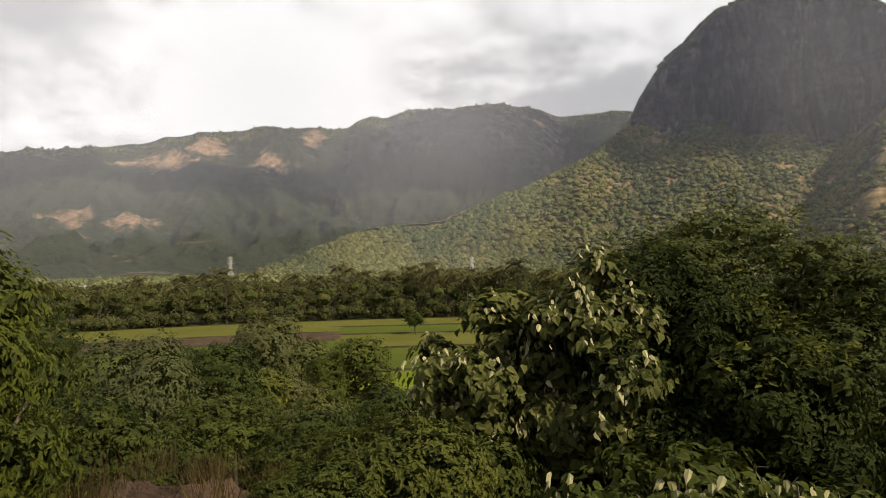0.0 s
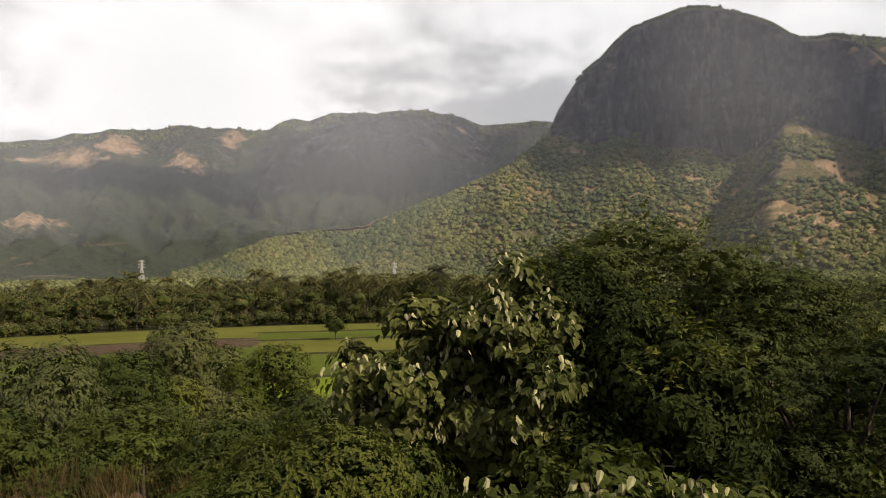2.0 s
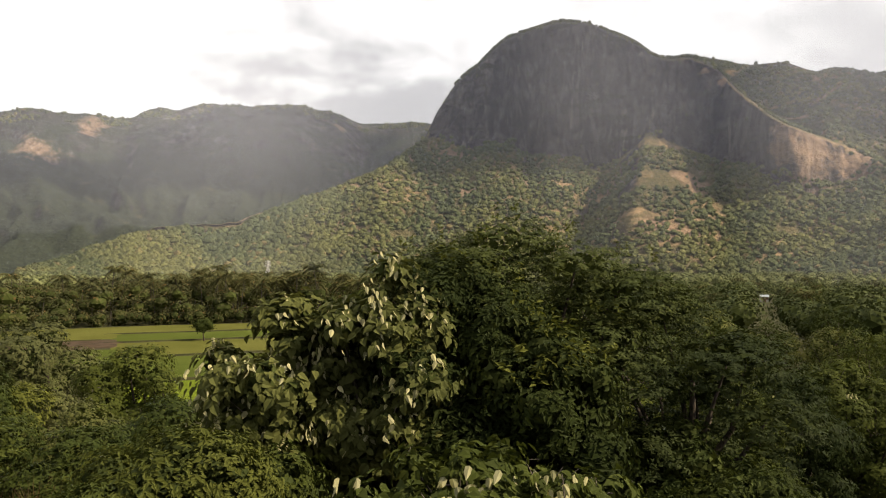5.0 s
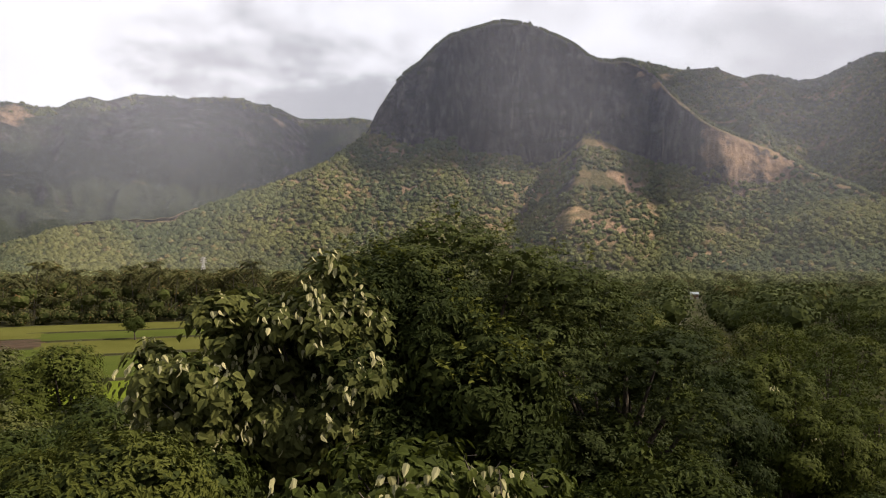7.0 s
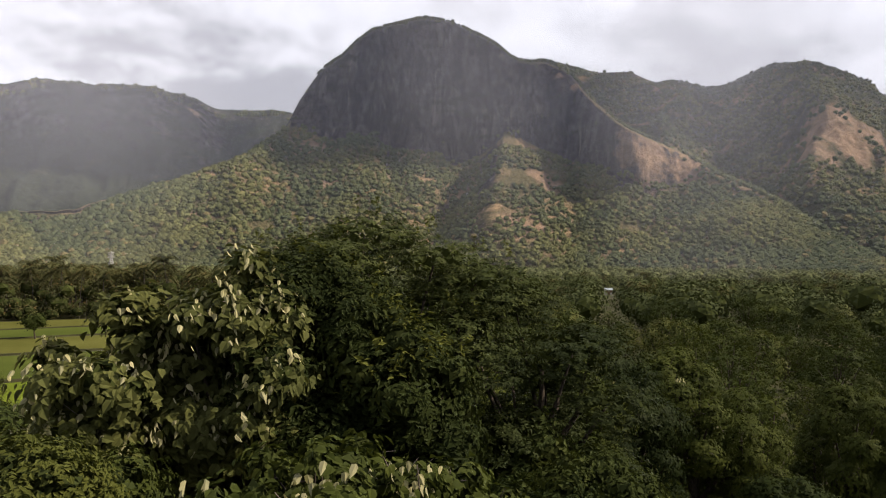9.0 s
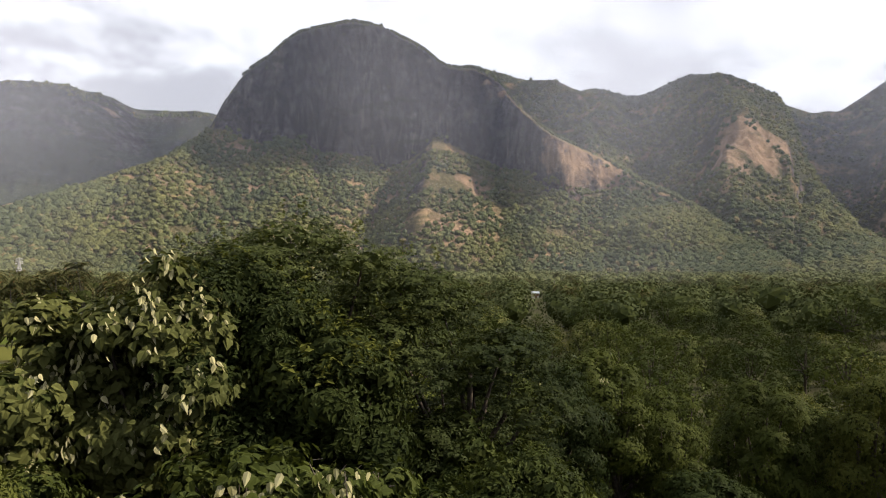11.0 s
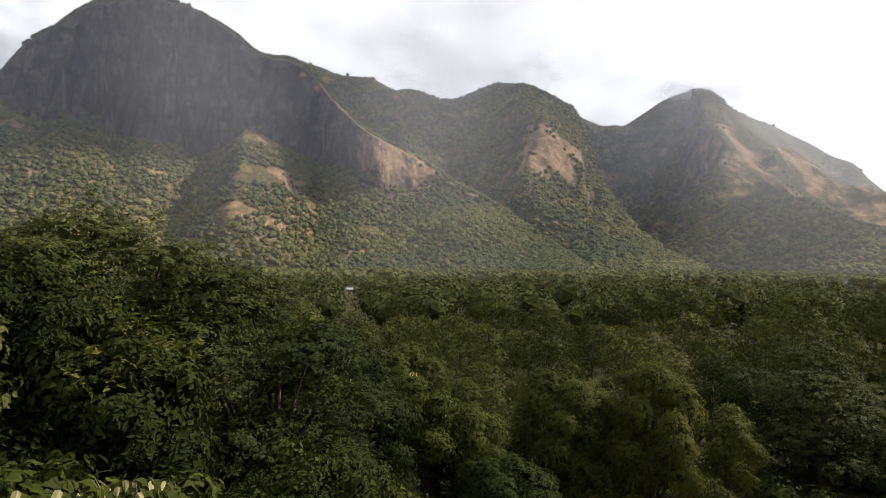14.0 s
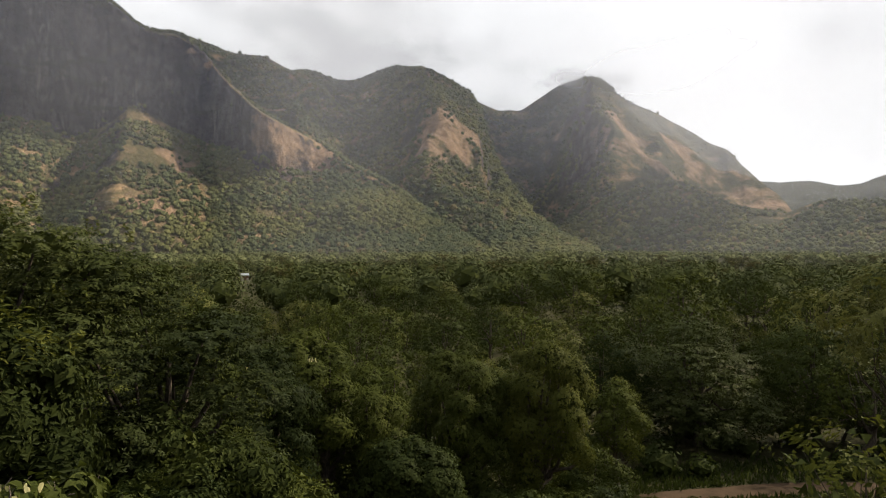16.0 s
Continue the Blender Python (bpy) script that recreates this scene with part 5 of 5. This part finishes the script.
def pylon(bearing, r, height, label):
    """A lattice transmission tower: four legs, bracing, three pairs of arms."""
    x, y = spot(bearing, r)
    top = empty("pylon", pose(x, y, 0, 0, 0, -bearing + 12))
    def half(z):
        t = z / height
        return 4.2 * (1 - t / 0.6) + 1.0 * (t / 0.6) if t < 0.6 else 1.0 - 0.7 * (t - 0.6) / 0.4
    levels = [0, 0.14, 0.27, 0.39, 0.5, 0.6, 0.7, 0.8, 0.9, 1.0]
    corners = [(-1, -1), (1, -1), (1, 1), (-1, 1)]
    for cx, cy in corners:
        v, f = join([bar((cx * half(a * height), cy * half(a * height), a * height), (cx * half(b * height), cy * half(b * height), b * height), 0.42)
                     for a, b in zip(levels, levels[1:])])
        part("leg", mesh_of("leg", v, f, False, [STEEL]), top)
    braces = []
    for a, b in zip(levels, levels[1:]):
        for i in range(4):
            p, q = corners[i], corners[(i + 1) % 4]
            ha, hb = half(a * height), half(b * height)
            braces.append(bar((p[0] * ha, p[1] * ha, a * height), (q[0] * hb, q[1] * hb, b * height), 0.24))
            braces.append(bar((q[0] * ha, q[1] * ha, a * height), (p[0] * hb, p[1] * hb, b * height), 0.24))
    v, f = join(braces)
    part("bracing", mesh_of("bracing", v, f, False, [STEEL]), top)
    for z in (0.68, 0.8, 0.92):
        for sgn in (-1, 1):
            h = half(z * height)
            tip = (sgn * (h + 3.6), 0, z * height)
            v, f = join([bar((sgn * h, -h, z * height), tip, 0.26), bar((sgn * h, h, z * height), tip, 0.26), bar((sgn * h, 0, z * height + 1.6), tip, 0.26)])
            part("cross_arm", mesh_of("cross_arm", v, f, False, [STEEL]), top)
    return tagged(top, label, "pylon", "pylons of a power line")


pylon(-17.2, 985, 31, "grey steel lattice pylon on the far plain")
pylon(2.4, 985, 24, "small steel lattice pylon before the wooded slope")


def box_mesh(name, lo, hi, mat):
    bm = bmesh.new()
    bmesh.ops.create_cube(bm, size=1)
    for v in bm.verts:
        v.co = Vector([lo[i] + (v.co[i] + 0.5) * (hi[i] - lo[i]) for i in range(3)])
    bmesh.ops.bevel(bm, geom=bm.edges[:], offset=0.03, segments=1, affect="EDGES")
    me = bpy.data.meshes.new(name)
    bm.to_mesh(me)
    bm.free()
    me.materials.append(mat)
    return me


def house(bearing, r, turn, w, d, h, roof_mat, label, lift=0.0):
    x, y = spot(bearing, r)
    top = empty("house", pose(x, y, gz(x, y) + lift, 0, 0, turn))
    part("wall", box_mesh("wall", (-w / 2, -d / 2, -0.2), (w / 2, d / 2, h), PLASTER), top)
    rise, over = d * 0.28, 0.28
    for sgn in (-1, 1):
        v = np.array([(-w / 2 - over, sgn * (d / 2 + over), h - 0.15), (w / 2 + over, sgn * (d / 2 + over), h - 0.15), (w / 2 + over, 0, h + rise), (-w / 2 - over, 0, h + rise)])
        v = np.concatenate([v, v + [0, 0, 0.12]])
        f = [(0, 1, 2, 3), (4, 5, 6, 7), (0, 1, 5, 4), (1, 2, 6, 5), (2, 3, 7, 6), (3, 0, 4, 7)]
        part("roof", mesh_of("roof", v, f, False, [roof_mat]), top)
    part("door", box_mesh("door", (-0.5, -d / 2 - 0.05, 0), (0.5, -d / 2 + 0.02, 2.0), WOOD), top)
    for sx in (-0.3, 0.3):
        part("window", box_mesh("window", (sx * w - 0.5, -d / 2 - 0.04, 1.0), (sx * w + 0.5, -d / 2 + 0.02, 2.0), WOOD), top)
    return tagged(top, label, "house", "houses of the valley")


house(41.7, 300, -30, 2.8, 2.2, 2.2, SHEET_ROOF, "small house with a pale blue sheet roof among palms")
house(-27.8, 455, 20, 5.0, 3.6, 2.8, SHEET_ROOF, "small white-roofed house at the wood's edge", 2.0)
house(-22.4, 232, 5, 3.2, 2.6, 2.0, SHEET_ROOF, "tiny whitewashed hut by the palm grove")


# ---- rock, dry grass and the track ----
def outcrop(bearing, r, z, size, seed, label):
    x, y = spot(bearing, r)
    nb, nr = 110, 40
    A, Q = np.meshgrid(np.linspace(0, 2 * math.pi, nb), np.linspace(0, 1, nr), indexing="ij")
    rad = size * Q * (1 + 0.22 * fbm(np.cos(A) * 1.5 + 9, np.sin(A) * 1.5 + 9, seed))
    px, py = x + 1.5 * rad * np.cos(A), y + rad * np.sin(A)
    base = ground_z(px, py)
    pz = base - 0.35 + (z - base + 0.35) * (1 - Q ** 2.6) + (0.3 * fbm(px * 1.3, py * 1.3, seed + 3) + 0.12 * fbm(px * 5, py * 5, seed + 4)) * (1 - Q ** 4)
    v = np.stack([px, py, pz], -1).reshape(-1, 3)
    ob = new("rock_outcrop", mesh_of("rock_outcrop", v, grid_faces(nb, nr), True, [OUTCROP]))
    return tagged(ob, label, "rock")


outcrop(-21.5, 9.7, 11.1, 2.2, 61, "brown weathered rock outcrop with dry grass")
outcrop(-28.5, 8.0, 11.6, 0.9, 62, "reddish weathered rock on the knoll")


def grass_tuft(bearing, r, z, seed, blades=70, tall=0.6, label="tuft of dry straw-coloured grass"):
    rng = np.random.default_rng(seed)
    x, y = spot(bearing, r)
    p = np.stack([rng.normal(0, 0.16, blades), rng.normal(0, 0.16, blades), np.zeros(blades)], 1)
    d = unit(rng.normal(0, 0.3, (blades, 3)) + [0, 0, 1.0])
    n = unit(np.cross(d, rng.normal(0, 1, (blades, 3))))
    v, f = leaves(rng, p, n, d, tall, 0.022, False, 0.0)
    ob = new("grass_tuft", mesh_of("grass_tuft", v, f, False, [DRY_GRASS]))
    ob.location = (x, y, z)
    return tagged(ob, label, "grass", "dry grass tufts")


rng = np.random.default_rng(71)
for i in range(80):
    b, r = rng.uniform(-33, -12), rng.uniform(7.4, 11.4)
    x, y = spot(b, r)
    cx, cy = spot(-21.5, 9.7)
    q = min(math.hypot((x - cx) / 1.5, y - cy) / 2.0, 1.0)
    grass_tuft(b, r, max(gz(x, y), gz(x, y) - 0.35 + (11.3 - gz(x, y) + 0.35) * (1 - q ** 2.6)) - 0.1, 300 + i, 44, rng.uniform(0.25, 0.6))


def track():
    """A dirt track that runs along the foot of the knoll."""
    t = np.linspace(0, 1, 60)
    b = 62 + 60 * t
    r = track_r(b)
    x, y = polar(b, r)
    p = np.stack([x, y, ground_z(x, y) + 0.06], 1)
    side = unit(np.cross(unit(np.gradient(p, axis=0)), [0, 0, 1.0]))
    cols = []
    for q, dz in ((-1.15, -0.15), (-0.95, 0.0), (-0.6, -0.04), (0, 0.05), (0.6, -0.04), (0.95, 0.0), (1.15, -0.15)):
        cols.append(p + side * q * (1 + 0.08 * fbm(t * 20, t * 0 + q, 4))[:, None] + [0, 0, dz])
    ob = new("track", mesh_of("track", np.stack(cols, 0).reshape(-1, 3), grid_faces(7, 60), True, [SOIL]))
    tagged(ob, "pale brown dirt track with two wheel ruts", "track", kind="structure")


track()


def verge():
    """Grass and low weeds beside the track."""
    rng = np.random.default_rng(77)
    m = 5200
    b = rng.uniform(64, 98, m)
    off = np.where(rng.uniform(0, 1, m) < 0.8, rng.uniform(1.3, 6.0, m), -rng.uniform(1.2, 1.9, m))
    x, y = polar(b, track_r(b) + off)
    p = np.stack([x, y, ground_z(x, y)], 1)
    d = unit(rng.normal(0, 0.45, (m, 3)) + [0, 0, 1.0])
    n = unit(np.cross(d, rng.normal(0, 1, (m, 3))))
    v, f = leaves(rng, p, n, d, 0.42, 0.3, False, 0.1)
    tagged(new("verge_grass", mesh_of("verge_grass", v, f, False, [LEAF_DARK])), "dark green grass and weeds beside the track", "grass", kind="stuff")


verge()
